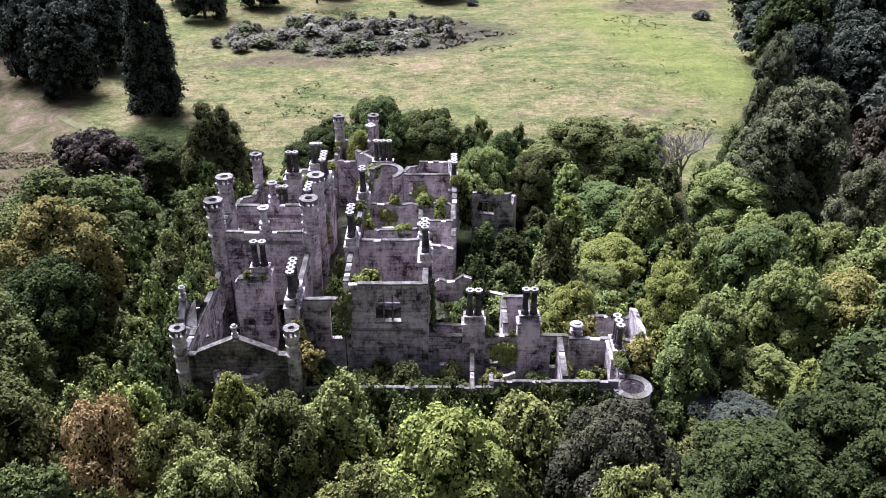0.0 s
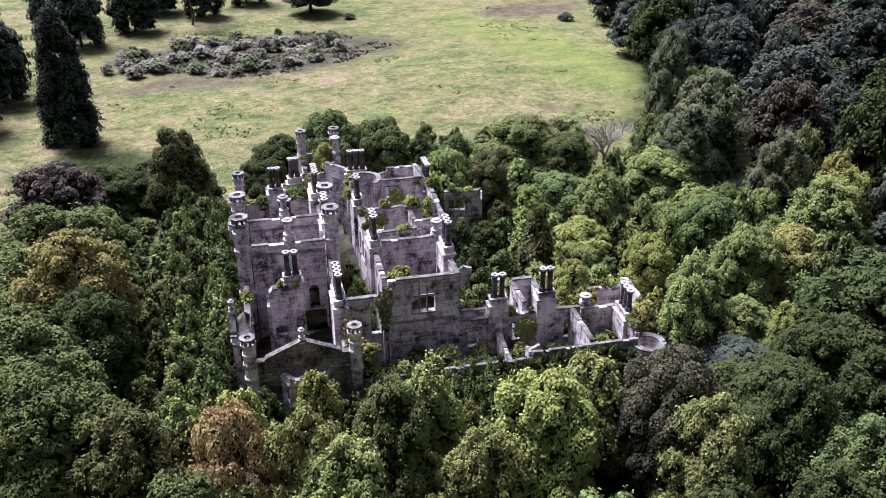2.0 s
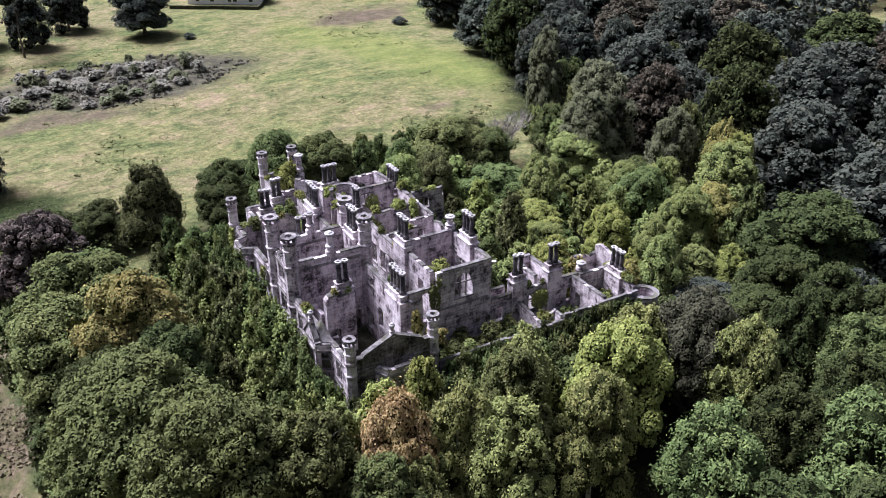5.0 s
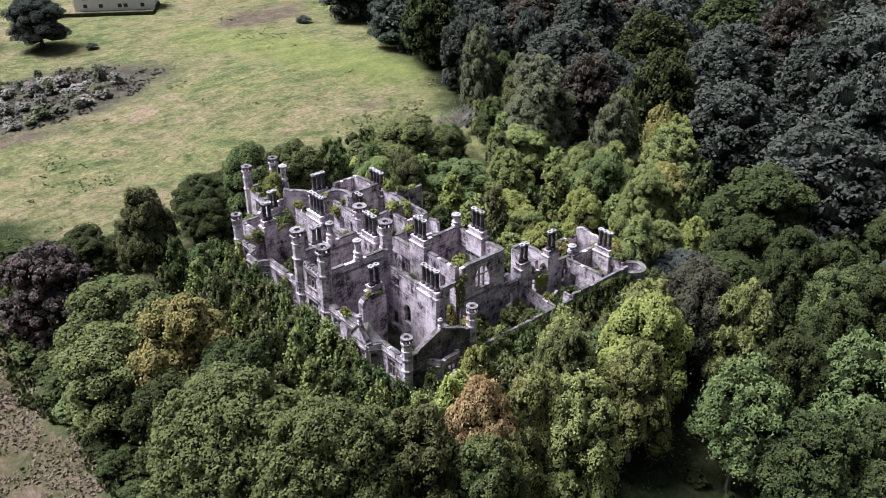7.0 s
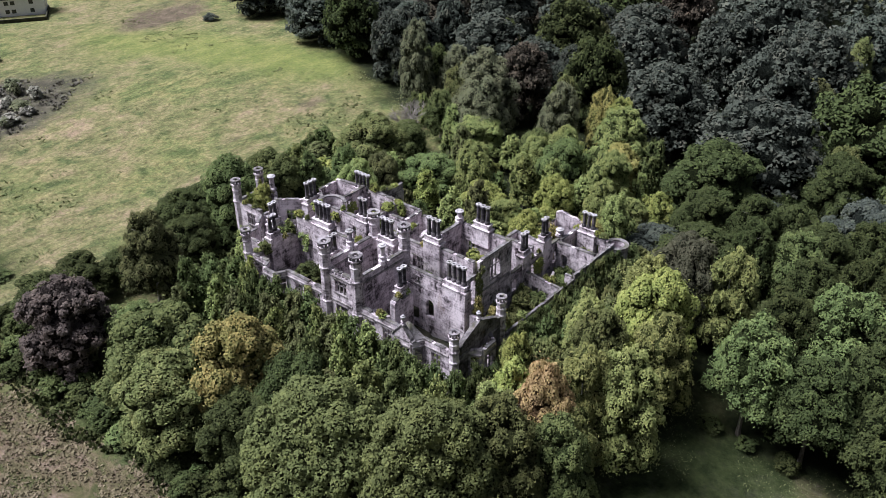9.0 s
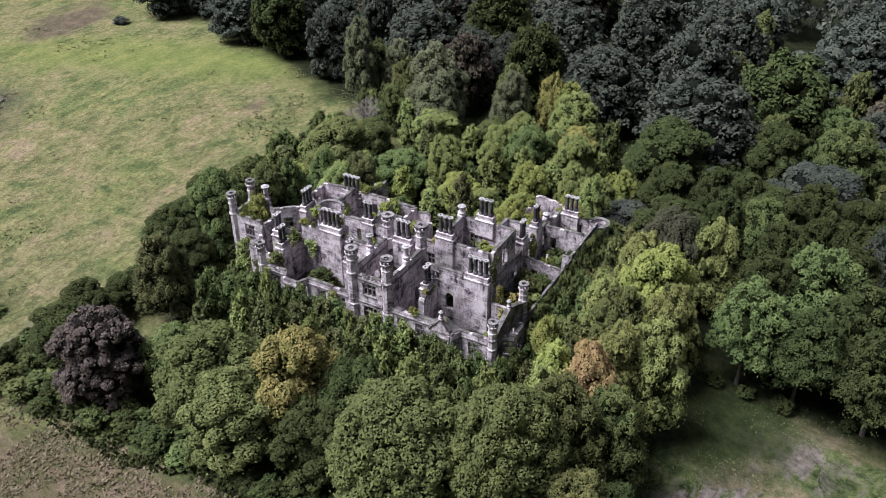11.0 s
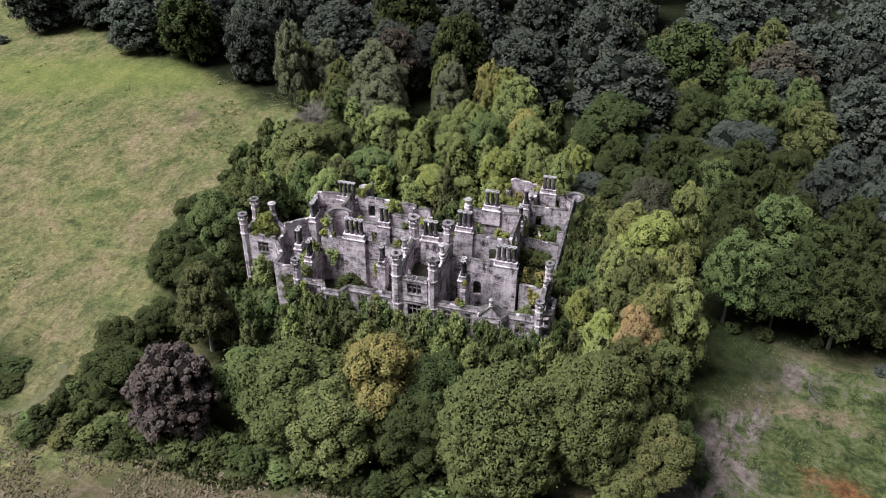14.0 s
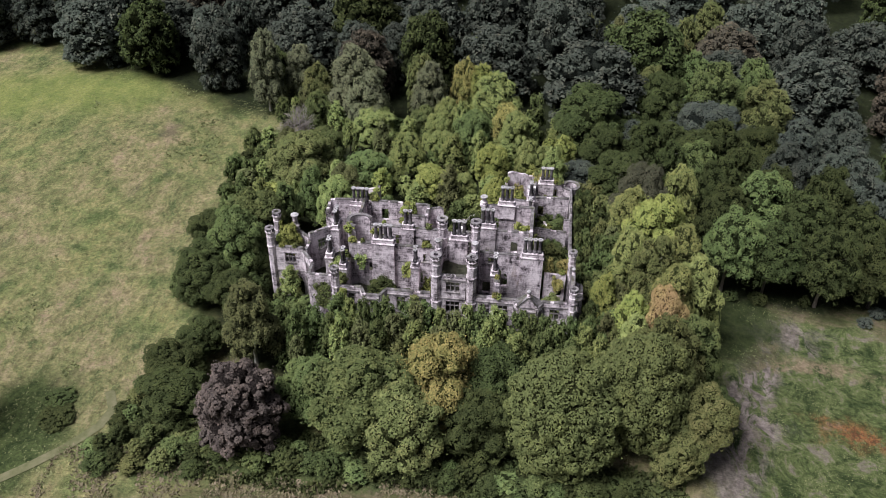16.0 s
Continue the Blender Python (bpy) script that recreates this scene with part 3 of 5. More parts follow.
def gable(x0, x1, y, eaves, apex, axis="x", th=0.55, stone=None):
    """A low Tudor gable with swept shoulders and raised coping."""
    g, c = Geo(), Geo()
    mid = (x0 + x1) / 2
    half = (x1 - x0) / 2
    prof = [(x0, eaves), (x0 + half * 0.16, eaves + 0.05), (x0 + half * 0.2, eaves + (apex - eaves) * 0.18), (mid, apex), (x1 - half * 0.2, eaves + (apex - eaves) * 0.18), (x1 - half * 0.16, eaves + 0.05), (x1, eaves)]
    at = (lambda u, v, z: (u, y + v, z)) if axis == "x" else (lambda u, v, z: (y - v, u, z))
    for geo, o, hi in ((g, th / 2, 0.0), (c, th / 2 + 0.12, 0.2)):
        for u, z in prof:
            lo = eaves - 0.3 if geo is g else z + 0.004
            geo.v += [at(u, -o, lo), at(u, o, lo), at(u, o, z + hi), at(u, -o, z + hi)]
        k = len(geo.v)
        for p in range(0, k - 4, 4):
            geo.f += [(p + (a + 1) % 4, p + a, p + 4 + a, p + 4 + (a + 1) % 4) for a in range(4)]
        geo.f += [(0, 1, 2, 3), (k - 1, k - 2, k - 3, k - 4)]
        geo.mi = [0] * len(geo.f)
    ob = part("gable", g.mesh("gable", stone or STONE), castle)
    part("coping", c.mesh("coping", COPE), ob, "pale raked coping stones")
    return ob


def canted_bay(side, fixed, c0, c1, out, top, lights=3, hood=False):
    """A bay window with splayed sides, standing out from a wall. side: 'w' (towards -x) or 's' (towards -y)."""
    m = (c1 - c0) * 0.2
    pts = [(c0, 0), (c0 + m, out), (c1 - m, out), (c1, 0)]
    to = (lambda u, o: (fixed - o, u)) if side == "w" else (lambda u, o: (u, fixed - o))
    if side == "s":
        seq = list(zip(pts, pts[1:]))
    else:
        seq = list(zip(pts[::-1], pts[::-1][1:]))
    for (u0, o0), (u1, o1) in seq:
        a, b = to(u0, o0), to(u1, o1)
        ln = math.dist(a, b)
        front = o0 == o1
        ops = [(ln / 2, top - 3.4, ln * (0.8 if front else 0.62), 2.4, lights if front else 1, False), (ln / 2, 2.0, ln * (0.8 if front else 0.62), 3.2, lights if front else 1, False)]
        wall(a, b, top, th=0.5, openings=ops, string=top - 0.75)
    if hood:
        # the pointed stone hood over the bay
        g = Geo()
        mid = (c0 + c1) / 2
        hi = to(mid, 0.3)
        outer = [to(c0, -0.2), to(c0 + m, out), to(c1 - m, out), to(c1, -0.2)]
        for a, b in zip(outer, outer[1:]):
            tri = [a, b, hi]
            area = (b[0] - a[0]) * (hi[1] - a[1]) - (b[1] - a[1]) * (hi[0] - a[0])
            if area < 0:
                tri = [b, a, hi]
            zz = {a: top + 0.22, b: top + 0.22, hi: top + 2.1}
            g.hull([(*p, zz[p] - 0.16) for p in tri], [(*p, zz[p]) for p in tri])
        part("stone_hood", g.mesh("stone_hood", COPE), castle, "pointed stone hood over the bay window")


# principal (west) front
W, S = -23.4, 65.3
wall((W, 81.0), (W, 74.6), 11.0, string=10.1, openings=[(1.7, 7.3, 1.5, 2.3, 2, False), (4.6, 7.3, 1.5, 2.3, 2, False), (3.2, 2.0, 1.6, 2.8, 2, False)], lost=0.35, ragged=0.2)
wall((W, 70.0), (W, 65.9), 11.0, string=10.1, openings=[(2.0, 7.3, 1.5, 2.3, 2, False)], lost=0.1)
canted_bay("w", W, 70.0, 74.6, 1.5, 10.7, 3, hood=True)
gable(70.5, 74.1, W - 1.5, 10.86, 12.9, axis="y", th=0.4)
wall((W, 74.6), (W, 70.0), 10.9, base=8.6, th=0.5)
pinnacle(W - 1.45, 72.3, 14.3, 12.75, 0.2)
wall((W, 86.7), (W, 82.5), 14.9, string=(14.05, 10.2), openings=[(2.1, 11.6, 2.2, 1.95, 3, False), (2.1, 7.2, 2.2, 2.4, 3, False), (0.8, 14.35, 0.42, 0.34, 0, False), (1.45, 14.35, 0.42, 0.34, 0, False), (2.1, 14.35, 0.42, 0.34, 0, False), (2.75, 14.35, 0.42, 0.34, 0, False), (3.4, 14.35, 0.42, 0.34, 0, False)])
wall((W, 95.6), (W, 88.3), 10.9, string=10.1, openings=[(2.5, 7.4, 1.5, 2.3, 2, False), (6.2, 7.4, 0.95, 2.3, 1, False), (3.0, 2.0, 1.7, 3.0, 2, False)])
canted_bay("w", W, 95.6, 99.7, 1.6, 10.8, 3)
wall((W, 103.3), (W, 99.7), 10.9, string=10.1, openings=[(1.8, 7.4, 1.3, 2.2, 2, False)])
turret(-23.4, 65.25, 14.2, 0.62, bands=(9.6, 11.2))
turret(-13.4, 65.4, 14.1, 0.62, bands=(9.2, 11.2))
turret(-23.4, 81.6, 18.9, 0.82, bands=(14.9, 9.6))
turret(-23.5, 87.35, 18.95, 0.82, bands=(14.9, 9.6))
turret(-23.6, 103.9, 14.75, 0.66, bands=(10.9, 9.4))
turret(-13.7, 81.85, 19.0, 0.82, bands=(15.2,))
turret(-13.7, 87.5, 19.1, 0.82, bands=(15.2,))
turret(-14.5, 117.2, 15.0, 0.7, bands=(11.2,))
turret(-9.7, 117.3, 15.05, 0.68, bands=(11.2,))
pinnacle(-9.85, 114.0, 15.0, 10.9, 0.42)

# tower between the front turrets
wall((-22.5, 81.6), (-14.6, 81.6), 15.2, string=14.1, openings=[(6.4, 6.75, 1.15, 3.0, 0, True), (6.2, 3.4, 2.9, 3.1, 0, False)])
wall((-14.6, 87.5), (-22.5, 87.5), 15.4, string=14.2, openings=[(3.0, 9.5, 1.4, 2.2, 0, False)])
wall((-14.0, 82.8), (-14.0, 86.6), 13.4, openings=[(1.8, 8.6, 1.5, 1.7, 0, False)])
pinnacle(-18.4, 81.6, 18.2, 15.1, 0.36)
pinnacle(-18.5, 87.6, 18.3, 15.3, 0.36)
chimney(-14.1, 84.6, 19.1, 3, "y", 9.0)

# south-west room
gable(-22.8, -14.0, S, 11.2, 13.1, th=0.45, stone=DARK_STONE)
wall((-22.8, S), (-20.6, S), 11.2, string=9.8, cope=False, stone=DARK_STONE)
wall((-16.2, S), (-14.0, S), 11.2, string=9.8, cope=False, stone=DARK_STONE)
wall((-20.6, S), (-16.2, S), 10.95, base=8.9, th=0.5, cope=False, stone=DARK_STONE)
canted_bay("s", S, -20.6, -16.2, 1.6, 9.9, 3)
pinnacle(-18.42, S, 14.5, 12.9, 0.2)
wall((-14.1, 81.0), (-14.1, 70.3), 13.0, openings=[(4.2, 6.2, 1.35, 2.8, 0, True), (1.4, 4.4, 1.5, 2.4, 0, False), (2.0, 10.9, 1.1, 1.1, 2, False)], lost=0.25)
chimney(-14.2, 72.2, 16.6, 4, "y", 4.0, depth=1.1)
wall((-14.1, 69.9), (-14.1, 66.2), 9.6, ragged=0.5, openings=[(2.6, 4.8, 1.1, 2.6, 0, False)], lost=0.3)
wall((-21.1, 77.6), (-17.4, 77.6), 11.9, ragged=0.4, th=0.9, openings=[(1.0, 6.0, 1.3, 1.4, 0, False)], lost=0.7)
chimney(-18.5, 78.1, 16.0, 2, "x", 4.0)
wall((-21.2, 81.0), (-21.2, 78.1), 9.5, ragged=0.8, lost=0.8)

# long gallery and hall
wall((-13.7, 72.6), (-9.7, 72.6), 12.6, openings=[(3.3, 8.2, 1.05, 3.9, 0, False)])
wall((-9.0, 72.6), (-1.9, 72.6), 14.3, string=9.2, openings=[(3.7, 10.2, 2.5, 3.2, 3, True)])
wall((-9.3, 73.0), (-9.3, 80.6), 14.3, openings=[(2.4, 10.0, 1.2, 2.3, 0, False)])
wall((-9.3, 81.6), (-9.3, 100.6), 13.5, openings=[(1.4, 9.0, 2.0, 2.4, 3, False), (4.2, 8.6, 1.4, 2.6, 2, False), (6.7, 8.6, 1.4, 2.6, 2, False), (9.2, 8.6, 1.4, 2.6, 2, False), (14.0, 9.6, 1.2, 2.2, 1, False), (16.8, 9.6, 1.2, 2.2, 0, False)], lost=0.1)
wall((-8.9, 81.3), (-2.1, 81.3), 14.4)
wall((-1.7, 81.7), (-1.7, 72.3), 14.4, openings=[(2.4, 9.2, 1.5, 2.6, 2, False)])
chimney(-9.3, 80.2, 18.6, 3, "y", 9.0, depth=1.0)
chimney(-1.75, 77.3, 18.45, 3, "y", 12.0)
pinnacle(-2.0, 81.4, 16.5, 14.3, 0.4)

# north-west room
wall((-14.1, 88.3), (-14.1, 103.4), 13.1, openings=[(3.2, 5.2, 1.5, 2.8, 0, True), (11.4, 7.0, 1.1, 2.1, 0, True), (1.8, 9.9, 1.2, 1.9, 0, False)], lost=0.15, string=9.9)
chimney(-14.2, 97.5, 17.2, 4, "y", 3.0, depth=1.3)
wall((-22.9, 103.9), (-14.4, 103.6), 10.2, ragged=0.7, lost=0.4)
chimney(-18.3, 91.4, 16.0, 2, "x", 3.0, tall=2.6)
wall((-18.6, 92.0), (-14.5, 92.0), 10.0, ragged=0.8, lost=0.7)
chimney(-19.0, 103.5, 15.2, 2, "x", 6.0, tall=2.7)
chimney(-16.3, 106.4, 15.2, 2, "x", 6.0, tall=2.7)
wall((-20.0, 109.2), (-20.0, 104.3), 10.1, openings=[(2.4, 6.2, 1.5, 2.3, 2, False)])
wall((-17.4, 109.4), (-20.0, 109.4), 10.1)
wall((-14.6, 111.6), (-17.4, 109.4), 10.6, openings=[(1.7, 6.8, 1.3, 2.2, 2, False)])
wall((-14.5, 116.5), (-14.5, 111.6), 11.2, string=6.1, openings=[(2.5, 7.9, 1.9, 2.0, 3, False), (3.05, 0.5, 2.9, 4.9, 0, True)])
wall((-10.3, 117.3), (-13.8, 117.3), 11.2, openings=[(1.7, 7.0, 1.4, 2.2, 2, False)])
wall((-9.8, 114.4), (-9.8, 116.7), 10.6, ragged=0.4)
wall((-9.8, 113.6), (-11.6, 111.2), 11.4)
wall((-11.6, 111.2), (-8.6, 107.6), 12.2, openings=[(2.2, 8.3, 1.4, 2.0, 2, False)])
wall((-14.3, 111.3), (-11.9, 111.2), 10.6, lost=0.4)
wall((-16.5, 106.8), (-14.2, 103.8), 11.4, ragged=0.4)

# stair drum and north-east range
curved_wall(-7.2, 103.0, 1.9, 2.1, -60, 170, 12.7, 2.0, 0.45)
chimney(-7.8, 107.1, 15.3, 3, "x", 6.0)
chimney(-9.3, 94.0, 17.1, 2, "y", 8.0)
wall((-5.0, 103.6), (0.9, 103.6), 12.0, openings=[(1.5, 9.4, 1.7, 1.6, 3, False)])
wall((1.4, 96.6), (1.4, 103.4), 11.4, openings=[(3.4, 7.4, 1.3, 2.4, 0, False)], lost=0.2)
wall((1.4, 105.9), (1.4, 103.6), 11.6)
chimney(1.4, 104.6, 13.9, 4, "y", 5.0, tall=2.8)
wall((-8.9, 95.5), (0.9, 95.5), 11.8, ragged=0.15, lost=0.2, openings=[(2.2, 8.6, 1.5, 1.5, 0, True)])
wall((-8.9, 88.8), (-2.9, 88.8), 11.8, ragged=0.15, lost=0.2)
wall((1.4, 106.2), (0.9, 110.2), 11.3)
wall((0.7, 110.3), (-3.2, 110.0), 11.0, openings=[(2.0, 7.6, 1.4, 2.0, 2, False)])
wall((-5.2, 107.4), (-3.4, 109.8), 10.8, ragged=0.3)
for a, b in (((-2.6, 91.7), (1.2, 91.7)), ((1.2, 92.0), (1.2, 96.2)), ((-2.6, 96.2), (-2.6, 92.0))):
    wall(a, b, 11.4, th=0.5, openings=[(1.9, 8.2, 0.9, 1.3, 2, False)] if a[1] == b[1] else [])
wall((1.2, 89.0), (1.2, 91.4), 10.8, ragged=0.3)
wall((-2.9, 88.6), (1.2, 88.8), 9.5, ragged=0.6, lost=0.4)
wall((3.8, 103.3), (8.7, 102.4), 9.8, ragged=0.25, lost=0.5, openings=[(1.7, 6.9, 2.2, 1.6, 3, False)])
wall((8.7, 102.4), (9.4, 105.2), 8.9, ragged=0.9, lost=0.8)
wall((-1.2, 85.6), (3.2, 85.4), 7.6, ragged=0.8, lost=0.6)
wall((3.2, 85.4), (6.8, 83.8), 6.6, ragged=1.0, lost=0.8)

# low south-east service wing
wall((-1.4, 73.0), (12.4, 73.0), 8.1, openings=[(1.65, 4.7, 1.2, 2.0, 0, False), (6.5, 5.0, 0.9, 2.1, 1, False), (12.6, 4.4, 1.0, 2.0, 0, False)], ragged=0.12)
chimney(3.0, 73.1, 13.35, 2, "x", 2.0)
chimney(8.4, 73.1, 13.45, 2, "x", 2.0)
wall((-1.4, 75.4), (2.4, 75.2), 7.9, ragged=0.2, th=0.5)
wall((6.2, 78.4), (8.6, 78.4), 9.3, th=0.5)
wall((8.6, 78.2), (8.6, 73.6), 9.1, th=0.5, ragged=0.2)
wall((6.2, 73.6), (6.2, 78.2), 9.1, th=0.5, openings=[(2.2, 6.6, 1.8, 1.5, 0, False)])
wall((11.5, 72.6), (11.2, 65.7), 8.1, top2=8.5, openings=[(1.6, 4.0, 1.1, 2.3, 0, False)])
wall((12.4, 72.6), (16.3, 72.4), 8.1, ragged=0.1)
wall((16.6, 72.4), (16.6, 66.5), 8.3, ragged=0.3, openings=[(1.2, 5.2, 1.0, 1.7, 0, False), (3.9, 5.2, 1.0, 1.7, 2, False)])
chimney(16.6, 70.2, 11.8, 3, "y", 4.0, tall=2.6)
wall((16.9, 72.6), (20.2, 72.4), 8.0, ragged=0.4, lost=0.4)
wall((19.6, 78.0), (20.3, 72.8), 8.4, ragged=0.9, lost=0.8)
wall((14.0, 78.2), (19.4, 78.1), 7.2, ragged=0.9, lost=0.7)
pinnacle(13.2, 73.3, 9.5, 8.1, 0.4)
wall((-12.7, S), (4.6, S), 7.6, string=6.8, th=0.36, stone=DARK_STONE)
wall((4.6, S), (16.0, S), 8.3, string=7.4, th=0.36, stone=DARK_STONE)
wall((4.42, S + 0.2), (4.42, S + 1.3), 8.1, th=0.34)
wall((2.9, 72.6), (2.7, 66.0), 6.9, top2=6.5, th=0.4, openings=[(2.0, 2.6, 1.1, 2.4, 0, False)])
wall((4.6, 69.3), (7.0, 70.2), 5.8, th=0.34, ragged=0.3, lost=0.6)
curved_wall(17.3, 65.3, 1.5, 1.5, 0, 360, 7.6, FOOT, 0.5, 16)


# rubble floors inside the shell
def rubble_floor(x0, y0, x1, y1, z, seed):
    g = Geo()
    nx, ny = max(2, int((x1 - x0) / 0.8)), max(2, int((y1 - y0) / 0.8))
    for j in range(ny + 1):
        for i in range(nx + 1):
            x, y = x0 + (x1 - x0) * i / nx, y0 + (y1 - y0) * j / ny
            g.v.append((x, y, z + 0.9 * noise.noise((x * 0.4, y * 0.4, seed)) + 0.35 * noise.noise((x * 1.4, y * 1.4, seed))))
    for j in range(ny):
        for i in range(nx):
            a = j * (nx + 1) + i
            g.f.append((a, a + 1, a + nx + 2, a + nx + 1))
    part("rubble_floor", g.mesh("rubble_floor", RUBBLE), castle, "heaped rubble and moss inside the roofless shell")


# the tower's second floor, at 10.6, is added to darken the room below
for box in ((-23.0, 65.7, -14.5, 81.2, 3.6), (-23.0, 88.0, -14.5, 103.4, 4.2), (-22.9, 82.0, -14.4, 87.1, 4.0), (-22.9, 82.0, -14.4, 87.1, 10.6), (-13.7, 73.0, -9.7, 103.0, 4.5), (-8.9, 73.0, -2.0, 81.0, 6.5),
            (-8.9, 81.6, 1.0, 103.2, 4.6), (-14.2, 104.0, -10.2, 116.9, 4.2), (-19.7, 104.2, -14.4, 109.0, 4.2), (-13.0, 65.7, 16.2, 72.3, 2.2), (12.0, 72.8, 19.8, 77.9, 2.0)):
    rubble_floor(*box, box[0])


# ---- trees ----
def leaf_arrays(P, N, size, rs, narrow=0.62, hang=0.0):
    """Corner points of small leaf sprays at P facing N; hang turns their long side downwards."""
    n = len(P)
    N = N / np.linalg.norm(N, axis=1, keepdims=True)
    T = np.cross(N, rs.normal(size=(n, 3)))
    T /= np.linalg.norm(T, axis=1, keepdims=True) + 1e-9
    if hang:
        T = T * (1 - hang) + np.array([0, 0, -1.0]) * hang
        T -= N * (T * N).sum(1, keepdims=True)
        T /= np.linalg.norm(T, axis=1, keepdims=True) + 1e-9
    B = np.cross(N, T)
    s = (size * rs.uniform(0.6, 1.45, n))[:, None]
    bend = N * s * 0.2
    w = B * s * 0.62 * narrow
    return np.stack([P - T * s * 0.45 - bend - w, P - T * s * 0.3 + bend * 0.4 + w, P + T * s * 0.6 - bend], 1)


def leaves_mesh(name, Q, extra=None):
    """A mesh of separate small faces, with a core solid joined on."""
    n, k = Q.shape[:2]
    V = Q.reshape(-1, 3)
    loops = np.arange(k * n)
    starts = np.arange(n) * k
    if extra is not None:
        ev, ef = extra
        loops = np.concatenate([loops, (ef + len(V)).ravel()])
        starts = np.concatenate([starts, k * n + np.arange(len(ef)) * 3])
        V = np.concatenate([V, ev])
    me = bpy.data.meshes.new(name)
    me.vertices.add(len(V))
    me.vertices.foreach_set("co", V.astype(np.float32).ravel())
    me.loops.add(len(loops))
    me.loops.foreach_set("vertex_index", loops.astype(np.int32))
    me.polygons.add(len(starts))
    me.polygons.foreach_set("loop_start", starts.astype(np.int32))
    if extra is not None:
        me.polygons.foreach_set("material_index", np.repeat([0, 1], [n, len(ef)]).astype(np.int32))
    me.update(calc_edges=True)
    return me


def core_ball(subdivisions):
    bm = bmesh.new()
    bmesh.ops.create_icosphere(bm, subdivisions=subdivisions, radius=1)
    bv = np.array([v.co[:] for v in bm.verts])
    bf = np.array([[v.index for v in f.verts] for f in bm.faces])
    bm.free()
    return bv, bf


def sphere_dirs(n, rs, zmin=-1.0):
    k = np.arange(n) + 0.5
    z = 1 - (1 - zmin) * k / n
    a = k * 2.39996 + rs.uniform(0, 6)
    s = np.sqrt(np.clip(1 - z * z, 0, 1))
    return np.stack([s * np.cos(a), s * np.sin(a), z], 1)


def crown(seed, R, z0, z1, leaves, size, lobes=15, lobe=0.38, puffs=11, puff=0.44, shape="broad", hang=0.0, low=0.5, stray=0.06, core=2, under=-0.25, solid=0.82):
    """A leafy crown between heights z0 and z1: lobes borne by the boughs, puffs of foliage on each lobe, sprays of leaves on each puff."""
    rs = np.random.RandomState(seed)
    H = z1 - z0
    vs = min(max(H / (2 * R) * 0.85, 0.8), 1.75)
    hz, mid = H / vs, z0 / vs + H / vs * low

    def unit(v):
        return v / (np.linalg.norm(v, axis=1, keepdims=True) + 1e-9)

    d = unit(sphere_dirs(lobes, rs, -0.6) + rs.normal(0, 0.55 / math.sqrt(lobes), (lobes, 3)))
    LR = R * lobe * rs.uniform(0.72, 1.28, lobes)
    up = np.where(d[:, 2] > 0, hz * (1 - low), hz * low)
    C = d * np.maximum(np.stack([R - LR, R - LR, up - LR], 1), 0.05 * R) * rs.uniform(0.86, 1.06, (lobes, 1))
    t = np.clip((C[:, 2] + hz * low) / hz, 0, 1)
    k = {"cone": 1.35 - 1.15 * t, "tall": 1.15 - 0.5 * t, "broad": 1 + 0.0 * t}[shape]
    C[:, :2] *= k[:, None]
    LR *= np.clip(0.45 + 0.55 * k, 0.4, 1.1)
    C[:, :2] *= R / np.sort(np.linalg.norm(C[:, :2], axis=1) + LR)[-3:].mean()
    lo, hi = (C[:, 2] - LR).min(), (C[:, 2] + LR).max()
    C[:, 2] = (C[:, 2] - lo) * hz / (hi - lo) - hz * low
    C = np.concatenate([C, [[0, 0, -0.08 * hz]]]) + [0, 0, mid]
    LR = np.append(LR, 0.52 * min(R, hz * 0.5))
    n = len(LR)
    PC, PR, owner = [], [], []
    for i in range(n):
        D = unit(sphere_dirs(puffs, rs, -0.75) + rs.normal(0, 0.5 / math.sqrt(puffs), (puffs, 3)))
        PC.append(C[i] + D * LR[i] * rs.uniform(0.66, 0.84, (puffs, 1)))
        PR.append(LR[i] * puff * rs.uniform(0.7, 1.3, puffs))
        owner.append(np.full(puffs, i))
    PC, PR, owner = np.concatenate(PC), np.concatenate(PR), np.concatenate(owner)

    def inside(P, centres, radii, own=None):
        """Which points lie within any of the balls, but for their own."""
        hit = np.zeros(len(P), bool)
        for a in range(0, len(P), 8000):
            q = P[a:a + 8000]
            d2 = (q * q).sum(1)[:, None] + (centres * centres).sum(1)[None] - 2 * q @ centres.T
            x = d2 < (radii * radii)[None]
            if own is not None:
                x[np.arange(len(q)), own[a:a + 8000]] = False
            hit[a:a + 8000] = x.any(1)
        return hit

    keep = ~inside(PC, C, LR * 0.72, owner)
    PC, PR, owner = PC[keep], PR[keep], owner[keep]
    m = leaves * 4
    i = rs.choice(len(PR), m, p=PR ** 2 / (PR ** 2).sum())
    D = unit(rs.normal(size=(m, 3)))
    P = PC[i] + D * (PR[i] * rs.uniform(0.9, 1.06, m))[:, None]
    ok = (D[:, 2] > under) & ~inside(P, PC, PR * 0.88, i) & ~inside(P, C, LR * 0.86)
    P, D, i = P[ok][:leaves], D[ok][:leaves], i[ok][:leaves]
    loose = rs.rand(len(P)) < stray
    P = P + D * (loose * rs.uniform(0, 0.9, len(P)) * PR[i])[:, None]
    N = D * [0.9, 0.9, 0.9 / vs] + rs.normal(0, 0.32, D.shape) + [0, 0, 0.3]
    if hang:
        N += [0, 0, 0.3]
        P = P - [0, 0, 1] * (loose * rs.uniform(0, 0.8, len(P)) * PR[i])[:, None]
    Q = leaf_arrays(P * [1, 1, vs], N, size, rs, 0.46 if hang else 0.66, hang)
